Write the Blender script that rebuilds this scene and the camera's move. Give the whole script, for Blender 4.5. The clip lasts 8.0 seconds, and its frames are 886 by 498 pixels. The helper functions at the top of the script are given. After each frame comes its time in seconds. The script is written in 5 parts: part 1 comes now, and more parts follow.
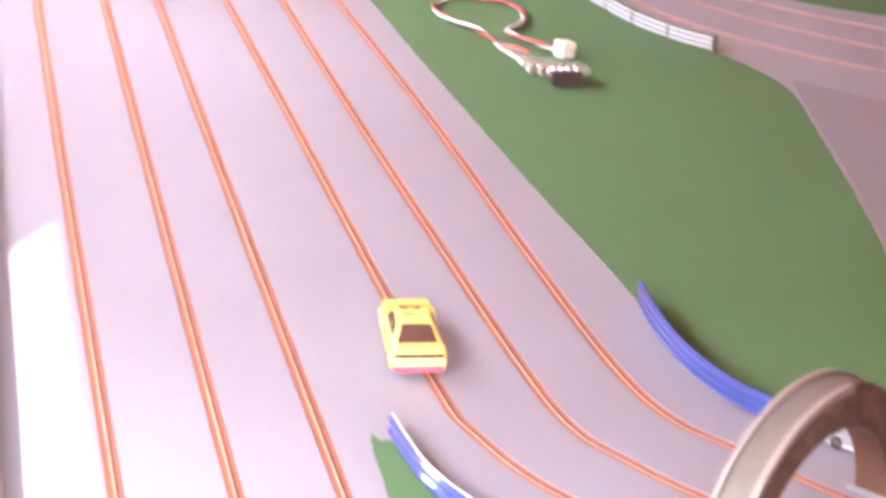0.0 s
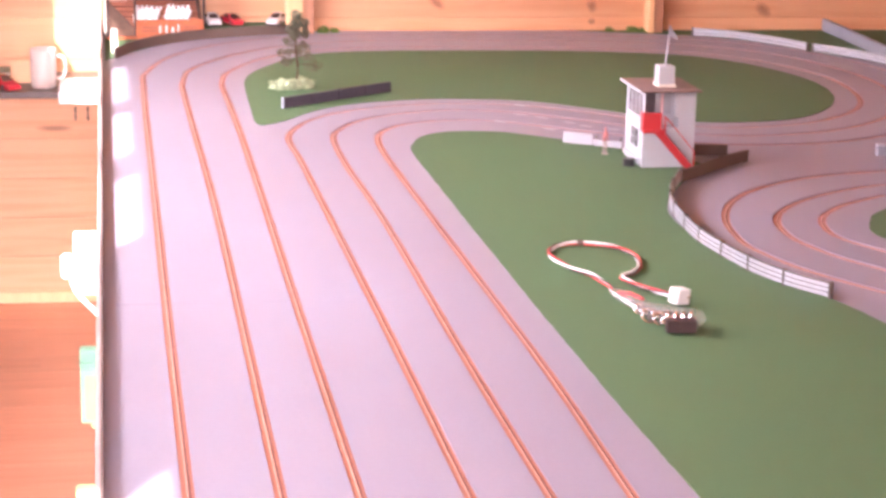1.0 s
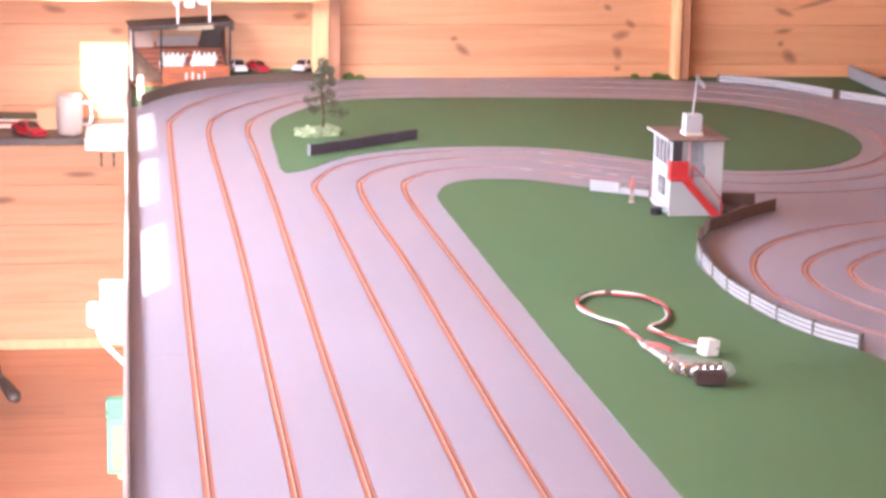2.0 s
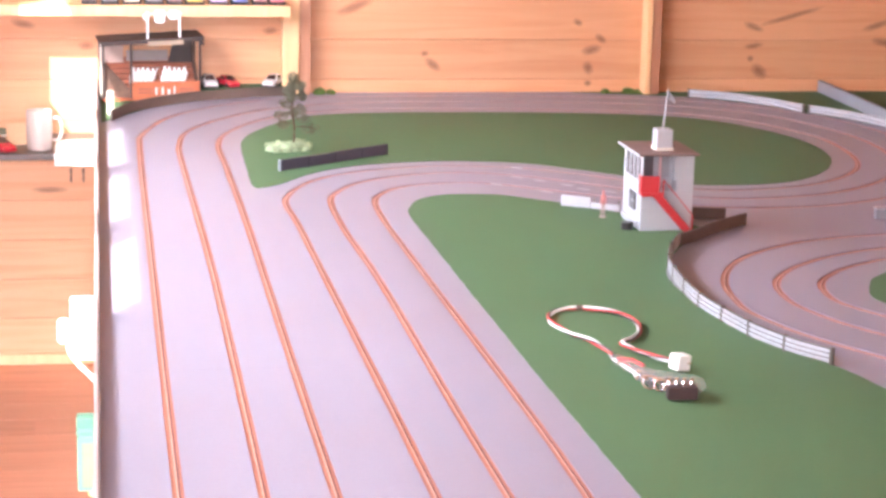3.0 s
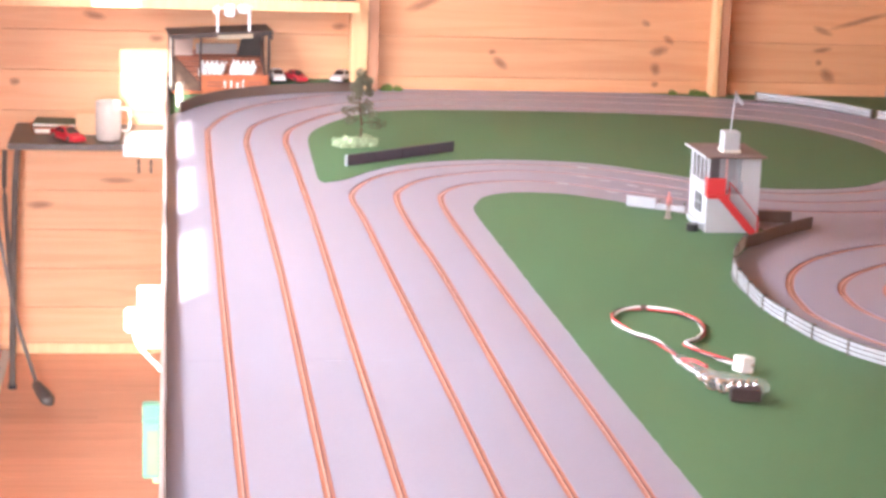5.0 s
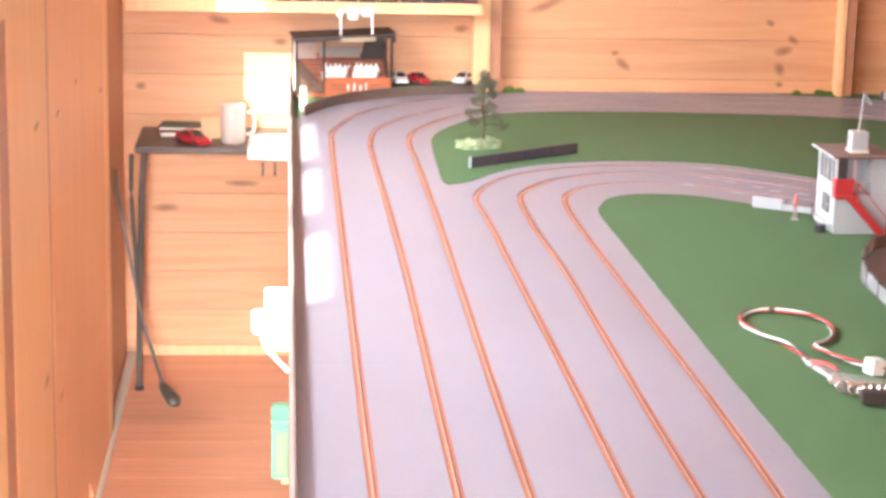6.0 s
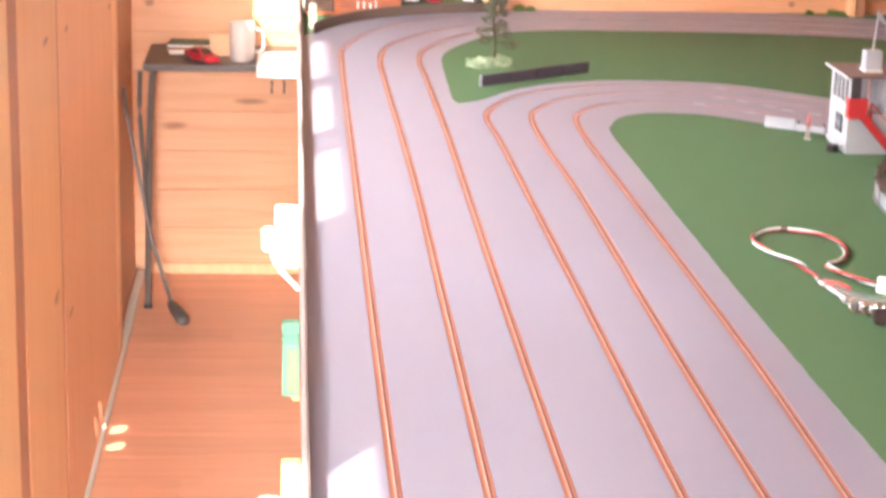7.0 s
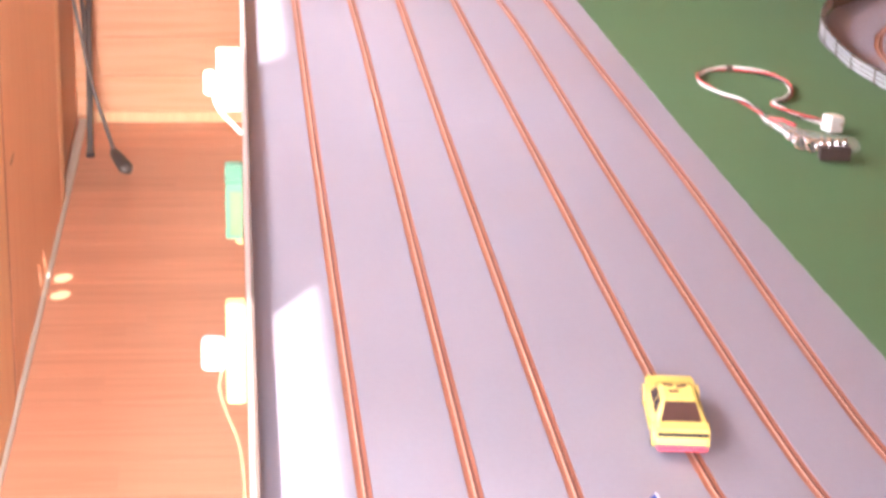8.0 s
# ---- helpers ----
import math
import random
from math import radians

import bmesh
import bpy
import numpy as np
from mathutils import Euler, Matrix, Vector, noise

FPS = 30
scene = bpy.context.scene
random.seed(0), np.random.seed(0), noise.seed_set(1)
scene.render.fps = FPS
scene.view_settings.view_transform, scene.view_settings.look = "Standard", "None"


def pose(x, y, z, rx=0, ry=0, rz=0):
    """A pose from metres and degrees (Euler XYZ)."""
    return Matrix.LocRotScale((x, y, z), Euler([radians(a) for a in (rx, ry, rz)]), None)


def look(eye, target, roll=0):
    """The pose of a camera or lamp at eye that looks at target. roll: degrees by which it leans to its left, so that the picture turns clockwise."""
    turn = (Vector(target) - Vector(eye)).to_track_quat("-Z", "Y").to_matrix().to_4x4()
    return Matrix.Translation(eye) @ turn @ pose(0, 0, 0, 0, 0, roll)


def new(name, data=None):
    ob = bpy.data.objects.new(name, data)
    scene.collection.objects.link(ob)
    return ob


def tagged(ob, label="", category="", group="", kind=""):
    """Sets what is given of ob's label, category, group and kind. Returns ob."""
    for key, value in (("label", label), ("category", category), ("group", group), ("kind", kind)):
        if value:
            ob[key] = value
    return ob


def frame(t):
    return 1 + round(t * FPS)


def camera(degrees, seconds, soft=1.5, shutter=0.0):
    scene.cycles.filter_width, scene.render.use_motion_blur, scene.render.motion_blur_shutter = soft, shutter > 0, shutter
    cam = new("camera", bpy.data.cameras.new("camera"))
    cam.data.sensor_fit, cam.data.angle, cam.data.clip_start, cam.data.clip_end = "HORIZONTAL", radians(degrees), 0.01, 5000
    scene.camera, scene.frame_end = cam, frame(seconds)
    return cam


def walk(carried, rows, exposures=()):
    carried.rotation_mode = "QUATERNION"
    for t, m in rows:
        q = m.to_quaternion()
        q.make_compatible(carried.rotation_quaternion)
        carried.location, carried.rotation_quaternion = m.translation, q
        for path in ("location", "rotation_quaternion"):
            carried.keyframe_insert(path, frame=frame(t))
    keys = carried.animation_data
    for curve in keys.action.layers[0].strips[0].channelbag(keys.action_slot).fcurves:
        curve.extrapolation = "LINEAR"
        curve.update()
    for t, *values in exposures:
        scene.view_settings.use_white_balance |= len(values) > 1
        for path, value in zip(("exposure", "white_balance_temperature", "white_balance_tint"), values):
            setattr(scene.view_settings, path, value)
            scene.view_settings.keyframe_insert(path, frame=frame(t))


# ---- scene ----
from functools import partial

PATH = [
    (0.0, (-0.001, -2.357, 1.579), (0.4336, -0.5442, 0.8544), 2.31),
    (0.1, (0.002, -2.357, 1.587), (0.4110, -0.5307, 0.8816), 2.25),
    (0.2, (0.006, -2.358, 1.591), (0.3961, -0.5166, 0.9149), 1.97),
    (0.3, (0.010, -2.361, 1.591), (0.3838, -0.5052, 0.9464), 1.93),
    (0.5, (0.018, -2.367, 1.592), (0.3639, -0.4874, 1.0025), 1.59),
    (0.7, (0.023, -2.364, 1.602), (0.3668, -0.4698, 1.0600), 1.68),
    (1, (0.014, -2.361, 1.601), (0.3348, -0.4543, 1.0895), 1.34),
    (1.5, (0.008, -2.353, 1.609), (0.3103, -0.4358, 1.1262), 1.34),
    (1.7, (0.008, -2.350, 1.609), (0.3034, -0.4304, 1.1316), 1.31),
    (2.8, (0.007, -2.342, 1.610), (0.3324, -0.4230, 1.1505), 1.30),
    (3, (0.007, -2.342, 1.610), (0.3359, -0.4229, 1.1528), 1.37),
    (3.5, (0.007, -2.345, 1.609), (0.3552, -0.4287, 1.1544), 1.57),
    (4, (0.006, -2.353, 1.608), (0.3413, -0.4347, 1.1521), 1.51),
    (4.2, (0.006, -2.353, 1.608), (0.3344, -0.4339, 1.1505), 1.51),
    (5.3, (-0.005, -2.354, 1.609), (0.2373, -0.4229, 1.1485), 1.95),
    (5.5, (-0.005, -2.354, 1.609), (0.2174, -0.4200, 1.1504), 1.58),
    (5.8, (-0.011, -2.353, 1.608), (0.1689, -0.4147, 1.1489), 1.52),
    (6, (-0.017, -2.352, 1.608), (0.1383, -0.4121, 1.1467), 1.29),
    (6.5, (-0.026, -2.351, 1.614), (0.1046, -0.4118, 1.1422), 1.26),
    (6.6, (-0.026, -2.350, 1.613), (0.0989, -0.4102, 1.1406), 1.24),
    (6.7, (-0.025, -2.347, 1.609), (0.0988, -0.4087, 1.1327), 1.32),
    (6.8, (-0.024, -2.344, 1.605), (0.1043, -0.4086, 1.1179), 1.40),
    (6.9, (-0.024, -2.341, 1.600), (0.1147, -0.4129, 1.0885), 1.67),
    (7, (-0.023, -2.339, 1.598), (0.1262, -0.4179, 1.0622), 1.52),
    (7.5, (-0.022, -2.336, 1.596), (0.1495, -0.4236, 1.0362), 1.61),
    (7.6, (-0.022, -2.335, 1.594), (0.1532, -0.4282, 1.0168), 1.71),
    (7.7, (-0.021, -2.334, 1.591), (0.1574, -0.4359, 0.9854), 1.60),
    (7.8, (-0.021, -2.332, 1.586), (0.1636, -0.4456, 0.9480), 1.69),
    (7.9, (-0.020, -2.330, 1.581), (0.1729, -0.4506, 0.9251), 1.55),
    (8, (-0.019, -2.328, 1.576), (0.1826, -0.4551, 0.9040), 1.51),
]

cam = camera(24.57, 8.0, soft=3.1, shutter=0.4)
walk(cam, [(t, look(e, g, r)) for t, e, g, r in PATH],
     exposures=[(0.0, 1.87, 6420, 18), (0.5, 1.76, 6480, 26), (1.0, 1.78, 6600, 36), (1.5, 1.77, 6360, 30), (3.0, 1.79, 6080, 19), (3.5, 1.82, 6030, 16), (4.2, 1.82, 6000, 14), (5.5, 1.74, 6260, 14), (6.0, 1.72, 6360, 9), (6.5, 1.71, 6530, 7), (7.0, 1.65, 6540, 12), (8.0, 1.57, 6550, 19)])

# ---- world, sun, window light ----
TOP = 0.75          # track surface
RX0, RX1, RY0, RY1, RZ = -0.455, 4.2, -3.4, 3.14, 2.35   # the room
SUN = Vector((0.557, 1.0, -1.0)).normalized()
world = bpy.data.worlds.new("sky")
scene.world = world
world.use_nodes = True
wn = world.node_tree.nodes
sky = wn.new("ShaderNodeTexSky")
sky.sky_type = "NISHITA"
sky.sun_disc = False
sky.sun_elevation = math.asin(-SUN.z)
sky.sun_rotation = math.atan2(-SUN.x, -SUN.y)
world.node_tree.links.new(sky.outputs["Color"], wn["Background"].inputs["Color"])
wn["Background"].inputs["Strength"].default_value = 0.15
sun = new("sun", bpy.data.lights.new("sun", "SUN"))
sun.data.energy, sun.data.angle, sun.data.color = 5.0, radians(0.6), (1.0, 0.93, 0.82)
sun.matrix_world = look((0, 0, 6), Vector((0, 0, 6)) + SUN)

# window openings of the left wall: y from, y to, z from, z to
WINDOWS = [(-2.6, -1.088, 1.29, 1.805), (-0.11, 0.47, 1.29, 1.79), (0.56, 1.095, 1.29, 1.778), (1.12, 1.675, 1.29, 1.778), (1.73, 2.545, 1.29, 1.778)]
FILL_DOOR = (-0.44, 0.10, 0.06, 2.05)    # unseen glazed doors added for a fill lamp: x from, x to, z from, z to


def window_light(w, h, watts, eye, target, spread=180):
    lamp = new("window_light", bpy.data.lights.new("window_light", "AREA"))
    lamp.data.shape, lamp.data.size, lamp.data.size_y = "RECTANGLE", w, h
    lamp.data.spread = radians(spread)
    lamp.data.energy, lamp.data.color = watts * w * h, (0.94, 0.97, 1.0)
    lamp.matrix_world = look(eye, target)


SKY = (20.5, 22.0, 20.5, 21.0, 22.0)    # tuned strength of the lamp in each window
for (y0, y1, z0, z1), bright in zip(WINDOWS, SKY):
    window_light(y1 - y0 - 0.06, z1 - z0 - 0.06, bright, (RX0 - 0.17, (y0 + y1) / 2, (z0 + z1) / 2 + 0.06), (RX0 + 1, (y0 + y1) / 2, (z0 + z1) / 2 - 0.9))
# fill lamp added in the unseen doors, narrowed to brighten the aisle
window_light(FILL_DOOR[1] - FILL_DOOR[0] - 0.1, FILL_DOOR[3] - FILL_DOOR[2] - 0.1, 21, ((FILL_DOOR[0] + FILL_DOOR[1]) / 2, RY0 - 0.12, 1.1), ((FILL_DOOR[0] + FILL_DOOR[1]) / 2 - 0.14, -0.4, 0.0), 40)

# ---- materials ----
def material(name, rgb, rough=0.6, metal=0.0, vary=0.12, scale=6.0, fine=90.0, bump=0.12, stretch=(1, 1, 1), per_piece=0.0, coat=0.0, rough_vary=0.1):
    """A painted or plain surface with blotches, fine grain and slight relief."""
    m = bpy.data.materials.new(name)
    m.use_nodes = True
    n, l = m.node_tree.nodes, m.node_tree.links
    b = n["Principled BSDF"]
    co = n.new("ShaderNodeTexCoord")
    mp = n.new("ShaderNodeMapping")
    mp.inputs["Scale"].default_value = stretch
    l.new(co.outputs["Object"], mp.inputs["Vector"])
    big, small = n.new("ShaderNodeTexNoise"), n.new("ShaderNodeTexNoise")
    for tex, s, d in ((big, scale, 4), (small, fine, 3)):
        tex.inputs["Scale"].default_value, tex.inputs["Detail"].default_value = s, d
        l.new(mp.outputs["Vector"], tex.inputs["Vector"])
    mix = n.new("ShaderNodeMath")
    mix.operation = "MULTIPLY_ADD"
    l.new(small.outputs["Fac"], mix.inputs[0])
    mix.inputs[1].default_value = 0.45
    l.new(big.outputs["Fac"], mix.inputs[2])
    ramp = n.new("ShaderNodeMapRange")
    ramp.inputs["From Min"].default_value, ramp.inputs["From Max"].default_value = 0.4, 1.05
    ramp.inputs["To Min"].default_value, ramp.inputs["To Max"].default_value = 1 - vary, 1 + vary
    l.new(mix.outputs[0], ramp.inputs["Value"])
    hsv = n.new("ShaderNodeHueSaturation")
    hsv.inputs["Color"].default_value = (*rgb, 1)
    value = ramp.outputs[0]
    if per_piece:
        info = n.new("ShaderNodeObjectInfo")
        pr = n.new("ShaderNodeMapRange")
        pr.inputs["To Min"].default_value, pr.inputs["To Max"].default_value = 1 - per_piece, 1 + per_piece
        l.new(info.outputs["Random"], pr.inputs["Value"])
        mul = n.new("ShaderNodeMath")
        mul.operation = "MULTIPLY"
        l.new(pr.outputs[0], mul.inputs[0])
        l.new(ramp.outputs[0], mul.inputs[1])
        value = mul.outputs[0]
    l.new(value, hsv.inputs["Value"])
    l.new(hsv.outputs["Color"], b.inputs["Base Color"])
    rr = n.new("ShaderNodeMapRange")
    rr.inputs["To Min"].default_value, rr.inputs["To Max"].default_value = max(rough - rough_vary, 0.02), min(rough + rough_vary, 1)
    l.new(big.outputs["Fac"], rr.inputs["Value"])
    l.new(rr.outputs[0], b.inputs["Roughness"])
    b.inputs["Metallic"].default_value = metal
    b.inputs["Coat Weight"].default_value = coat
    bp = n.new("ShaderNodeBump")
    bp.inputs["Strength"].default_value, bp.inputs["Distance"].default_value = bump, 0.002
    l.new(small.outputs["Fac"], bp.inputs["Height"])
    l.new(bp.outputs["Normal"], b.inputs["Normal"])
    return m


def wood(name, light, dark, axis=0, rough=0.5, knots=True, per_piece=0.12):
    """Pine: grain along one axis, scattered dark knots, tone that varies from board to board."""
    m = bpy.data.materials.new(name)
    m.use_nodes = True
    n, l = m.node_tree.nodes, m.node_tree.links
    b = n["Principled BSDF"]
    co = n.new("ShaderNodeTexCoord")
    info = n.new("ShaderNodeObjectInfo")
    shift = n.new("ShaderNodeVectorMath")
    shift.operation = "MULTIPLY_ADD"
    l.new(info.outputs["Random"], shift.inputs[0])
    shift.inputs[1].default_value = (31.0, 17.0, 23.0)
    l.new(co.outputs["Object"], shift.inputs[2])
    mp = n.new("ShaderNodeMapping")
    s = [16.0, 16.0, 16.0]
    s[axis] = 0.9
    mp.inputs["Scale"].default_value = s
    l.new(shift.outputs[0], mp.inputs["Vector"])
    grain = n.new("ShaderNodeTexNoise")
    grain.inputs["Scale"].default_value, grain.inputs["Detail"].default_value, grain.inputs["Distortion"].default_value = 2.2, 6, 1.2
    l.new(mp.outputs[0], grain.inputs["Vector"])
    ramp = n.new("ShaderNodeValToRGB")
    ramp.color_ramp.elements[0].position, ramp.color_ramp.elements[0].color = 0.32, (*dark, 1)
    ramp.color_ramp.elements[1].position, ramp.color_ramp.elements[1].color = 0.58, (*light, 1)
    l.new(grain.outputs["Fac"], ramp.inputs["Fac"])
    colour = ramp.outputs["Color"]
    if knots:
        sep, com = n.new("ShaderNodeSeparateXYZ"), n.new("ShaderNodeCombineXYZ")
        l.new(shift.outputs[0], sep.inputs[0])
        across = n.new("ShaderNodeMath")
        across.operation = "ADD"
        a, b2 = [k for k in range(3) if k != axis]
        l.new(sep.outputs[a], across.inputs[0])
        l.new(sep.outputs[b2], across.inputs[1])
        for src, scale, dst in ((sep.outputs[axis], 4.2, 0), (across.outputs[0], 7.5, 1)):
            mul = n.new("ShaderNodeMath")
            mul.operation = "MULTIPLY"
            mul.inputs[1].default_value = scale
            l.new(src, mul.inputs[0])
            l.new(mul.outputs[0], com.inputs[dst])
        vor = n.new("ShaderNodeTexVoronoi")
        vor.voronoi_dimensions = "2D"
        vor.inputs["Scale"].default_value = 1.0
        waver = n.new("ShaderNodeTexNoise")
        waver.inputs["Scale"].default_value, waver.inputs["Detail"].default_value = 26.0, 3
        l.new(shift.outputs[0], waver.inputs["Vector"])
        bend = n.new("ShaderNodeVectorMath")
        bend.operation = "MULTIPLY_ADD"
        l.new(waver.outputs["Color"], bend.inputs[0])
        bend.inputs[1].default_value = (0.16, 0.13, 0.0)
        l.new(com.outputs[0], bend.inputs[2])
        l.new(bend.outputs[0], vor.inputs["Vector"])
        kr = n.new("ShaderNodeMapRange")
        kr.inputs["From Min"].default_value, kr.inputs["From Max"].default_value = 0.03, 0.12
        kr.inputs["To Min"].default_value, kr.inputs["To Max"].default_value = 0.9, 0.0
        l.new(vor.outputs["Distance"], kr.inputs["Value"])
        some, few = n.new("ShaderNodeSeparateColor"), n.new("ShaderNodeMath")
        few.operation = "GREATER_THAN"
        few.inputs[1].default_value = 0.60
        l.new(vor.outputs["Color"], some.inputs[0])
        l.new(some.outputs[0], few.inputs[0])
        both = n.new("ShaderNodeMath")
        both.operation = "MULTIPLY"
        l.new(kr.outputs[0], both.inputs[0])
        l.new(few.outputs[0], both.inputs[1])
        km2 = n.new("ShaderNodeMixRGB")
        km2.inputs["Color2"].default_value = (dark[0] * 0.46, dark[1] * 0.30, dark[2] * 0.26, 1)
        l.new(both.outputs[0], km2.inputs["Fac"])
        l.new(colour, km2.inputs["Color1"])
        colour = km2.outputs["Color"]
    hsv = n.new("ShaderNodeHueSaturation")
    pr = n.new("ShaderNodeMapRange")
    pr.inputs["To Min"].default_value, pr.inputs["To Max"].default_value = 1 - per_piece, 1 + per_piece
    l.new(info.outputs["Random"], pr.inputs["Value"])
    l.new(pr.outputs[0], hsv.inputs["Value"])
    l.new(colour, hsv.inputs["Color"])
    l.new(hsv.outputs["Color"], b.inputs["Base Color"])
    b.inputs["Roughness"].default_value = rough
    bp = n.new("ShaderNodeBump")
    bp.inputs["Strength"].default_value, bp.inputs["Distance"].default_value = 0.25, 0.001
    l.new(grain.outputs["Fac"], bp.inputs["Height"])
    l.new(bp.outputs["Normal"], b.inputs["Normal"])
    return m


def clear(name, rgb=(0.95, 0.95, 0.97), rough=0.08):
    m = bpy.data.materials.new(name)
    m.use_nodes = True
    b = m.node_tree.nodes["Principled BSDF"]
    b.inputs["Base Color"].default_value = (*rgb, 1)
    b.inputs["Transmission Weight"].default_value, b.inputs["Roughness"].default_value, b.inputs["IOR"].default_value = 1.0, rough, 1.45
    return m


M_TRACK = material("grey_track_paint", (0.262, 0.255, 0.322), 0.42, vary=0.10, scale=2.2, fine=160, bump=0.1)
M_TRACK_DARK = material("darker_grey_track", (0.21, 0.195, 0.24), 0.45, vary=0.08, scale=3.0, fine=160, bump=0.1)
M_GREEN = material("green_baize_paint", (0.066, 0.144, 0.061), 0.75, vary=0.10, scale=4.0, fine=320, bump=0.3)
M_COPPER = material("copper_tape", (0.42, 0.165, 0.110), 0.38, metal=0.4, vary=0.18, scale=5, fine=60, bump=0.1)
M_SLOT = material("slot_highlight_paint", (0.70, 0.46, 0.37), 0.4)
M_GROOVE = material("slot_groove_shade", (0.15, 0.045, 0.036), 0.6, vary=0.2)
M_BOARD = wood("pine_wall_board", (0.765, 0.41, 0.22), (0.705, 0.345, 0.175), 0, knots=False, per_piece=0.07)
M_POST = wood("pine_post", (0.92, 0.59, 0.315), (0.87, 0.52, 0.265), 2, knots=False)
M_FLOOR = wood("brown_floor_plank", (0.83, 0.41, 0.255), (0.735, 0.34, 0.205), 0, rough=0.4, knots=False, per_piece=0.05)
M_CEIL = wood("pine_ceiling", (0.66, 0.39, 0.22), (0.58, 0.31, 0.165), 1)
M_SHADEPINE = wood("shade_toned_pine", (0.62, 0.32, 0.195), (0.56, 0.27, 0.155), 2, knots=False)
M_WHITE = material("white_paint", (0.80, 0.80, 0.80), 0.45, vary=0.04)
M_PALE = material("pale_grey_paint", (0.45, 0.47, 0.51), 0.45, vary=0.06)
M_CREAM = material("cream_paint", (0.72, 0.68, 0.60), 0.5, vary=0.05)
M_EDGE = material("worn_pinkish_edge_paint", (0.46, 0.37, 0.345), 0.5, vary=0.12)
M_DULL = material("dull_brown_edge", (0.17, 0.125, 0.115), 0.6, vary=0.15)
M_PALEPINE = wood("pale_pine_post", (0.96, 0.69, 0.39), (0.93, 0.62, 0.33), 2, knots=False)
M_PLANK = wood("orange_pine_plank", (0.95, 0.62, 0.355), (0.90, 0.55, 0.30), 2, knots=False, per_piece=0.04)
M_DEEPPLANK = wood("deep_orange_pine_plank", (0.95, 0.575, 0.345), (0.89, 0.50, 0.285), 2, knots=False, per_piece=0.04)
M_YELLOW = material("yellow_car_paint", (0.88, 0.69, 0.20), 0.25, vary=0.03, coat=0.5, bump=0.0)
M_RED = material("red_plastic", (0.52, 0.038, 0.042), 0.35, vary=0.06)
M_BLACK = material("black_plastic", (0.025, 0.022, 0.025), 0.4, vary=0.2)
M_DARK = material("dark_brown_board", (0.12, 0.075, 0.06), 0.6, vary=0.2)
M_NAVY = material("dark_blue_board", (0.070, 0.056, 0.076), 0.6, vary=0.2)
M_BLUE = material("glossy_blue_plastic", (0.055, 0.080, 0.30), 0.10, vary=0.05, coat=0.6)
M_BLUETOP = material("pale_blue_highlight", (0.62, 0.66, 0.85), 0.3, vary=0.05)
M_SILVER = material("silver_rail_paint", (0.50, 0.51, 0.57), 0.35, metal=0.25, vary=0.12)
M_GREYWOOD = material("grey_board", (0.30, 0.32, 0.37), 0.6, vary=0.12)
M_BRICK = material("orange_brick_print", (0.50, 0.14, 0.06), 0.7, vary=0.2, scale=30)
M_LEAF = material("dark_foliage", (0.125, 0.125, 0.080), 0.8, vary=0.35, scale=60)
M_PALELEAF = material("pale_moss", (0.33, 0.40, 0.25), 0.85, vary=0.5, scale=60)
M_BARK = material("bark", (0.10, 0.065, 0.04), 0.85, vary=0.3, scale=60)
M_ROOF = material("brown_felt_roof", (0.20, 0.13, 0.115), 0.8, vary=0.2, scale=30)
M_STEEL = material("dark_steel", (0.14, 0.12, 0.105), 0.45, metal=0.4, vary=0.15)
M_GREENBOX = material("pale_green_plastic", (0.15, 0.38, 0.24), 0.35, vary=0.06)
M_LIME = material("yellow_green_plastic", (0.68, 0.69, 0.30), 0.35, vary=0.06)
M_GLASSY = material("clear_plastic", (0.55, 0.56, 0.58), 0.10, vary=0.05, bump=0.05)
M_GLASSY.node_tree.nodes["Principled BSDF"].inputs["Alpha"].default_value = 0.17
M_WINDOW = clear("window_glass", (1, 1, 1), 0.0)
M_CHROME = material("chrome", (0.75, 0.75, 0.78), 0.12, metal=1.0, vary=0.05)
M_GREYGLASS = material("grey_window_film", (0.42, 0.43, 0.47), 0.15, vary=0.08, coat=0.4)
M_SMOKE = material("brown_window_film", (0.15, 0.075, 0.065), 0.25, vary=0.12, coat=0.2)
M_STAIN = material("dark_brown_stain", (0.060, 0.040, 0.034), 0.55, vary=0.25, scale=30)
M_SCREEN = material("smoked_glass", (0.085, 0.055, 0.055), 0.1, vary=0.05, coat=0.5)


# ---- building helpers ----
def part(name, bm, mat, parent=None, label="", smooth=False):
    me = bpy.data.meshes.new(name)
    bm.to_mesh(me)
    bm.free()
    if smooth:
        for p in me.polygons:
            p.use_smooth = True
    me.materials.append(mat)
    ob = new(name, me)
    if parent is not None:
        ob.parent = parent
    if label:
        tagged(ob, label)
    return ob


def thing(name, label, category, m=None, group="", kind=""):
    ob = new(name)
    ob.empty_display_size = 0.02
    if m is not None:
        ob.matrix_basis = m
    return tagged(ob, label, category, group, kind)


def box(x0, x1, y0, y1, z0, z1, bevel=0.0, bm=None):
    own = bmesh.new()
    bmesh.ops.create_cube(own, size=1)
    for v in own.verts:
        v.co = Vector((x0 + (v.co.x + 0.5) * (x1 - x0), y0 + (v.co.y + 0.5) * (y1 - y0), z0 + (v.co.z + 0.5) * (z1 - z0)))
    if bevel:
        bmesh.ops.bevel(own, geom=own.edges[:], offset=bevel, segments=2, affect="EDGES")
    if bm is None:
        return own
    return merge(bm, own)


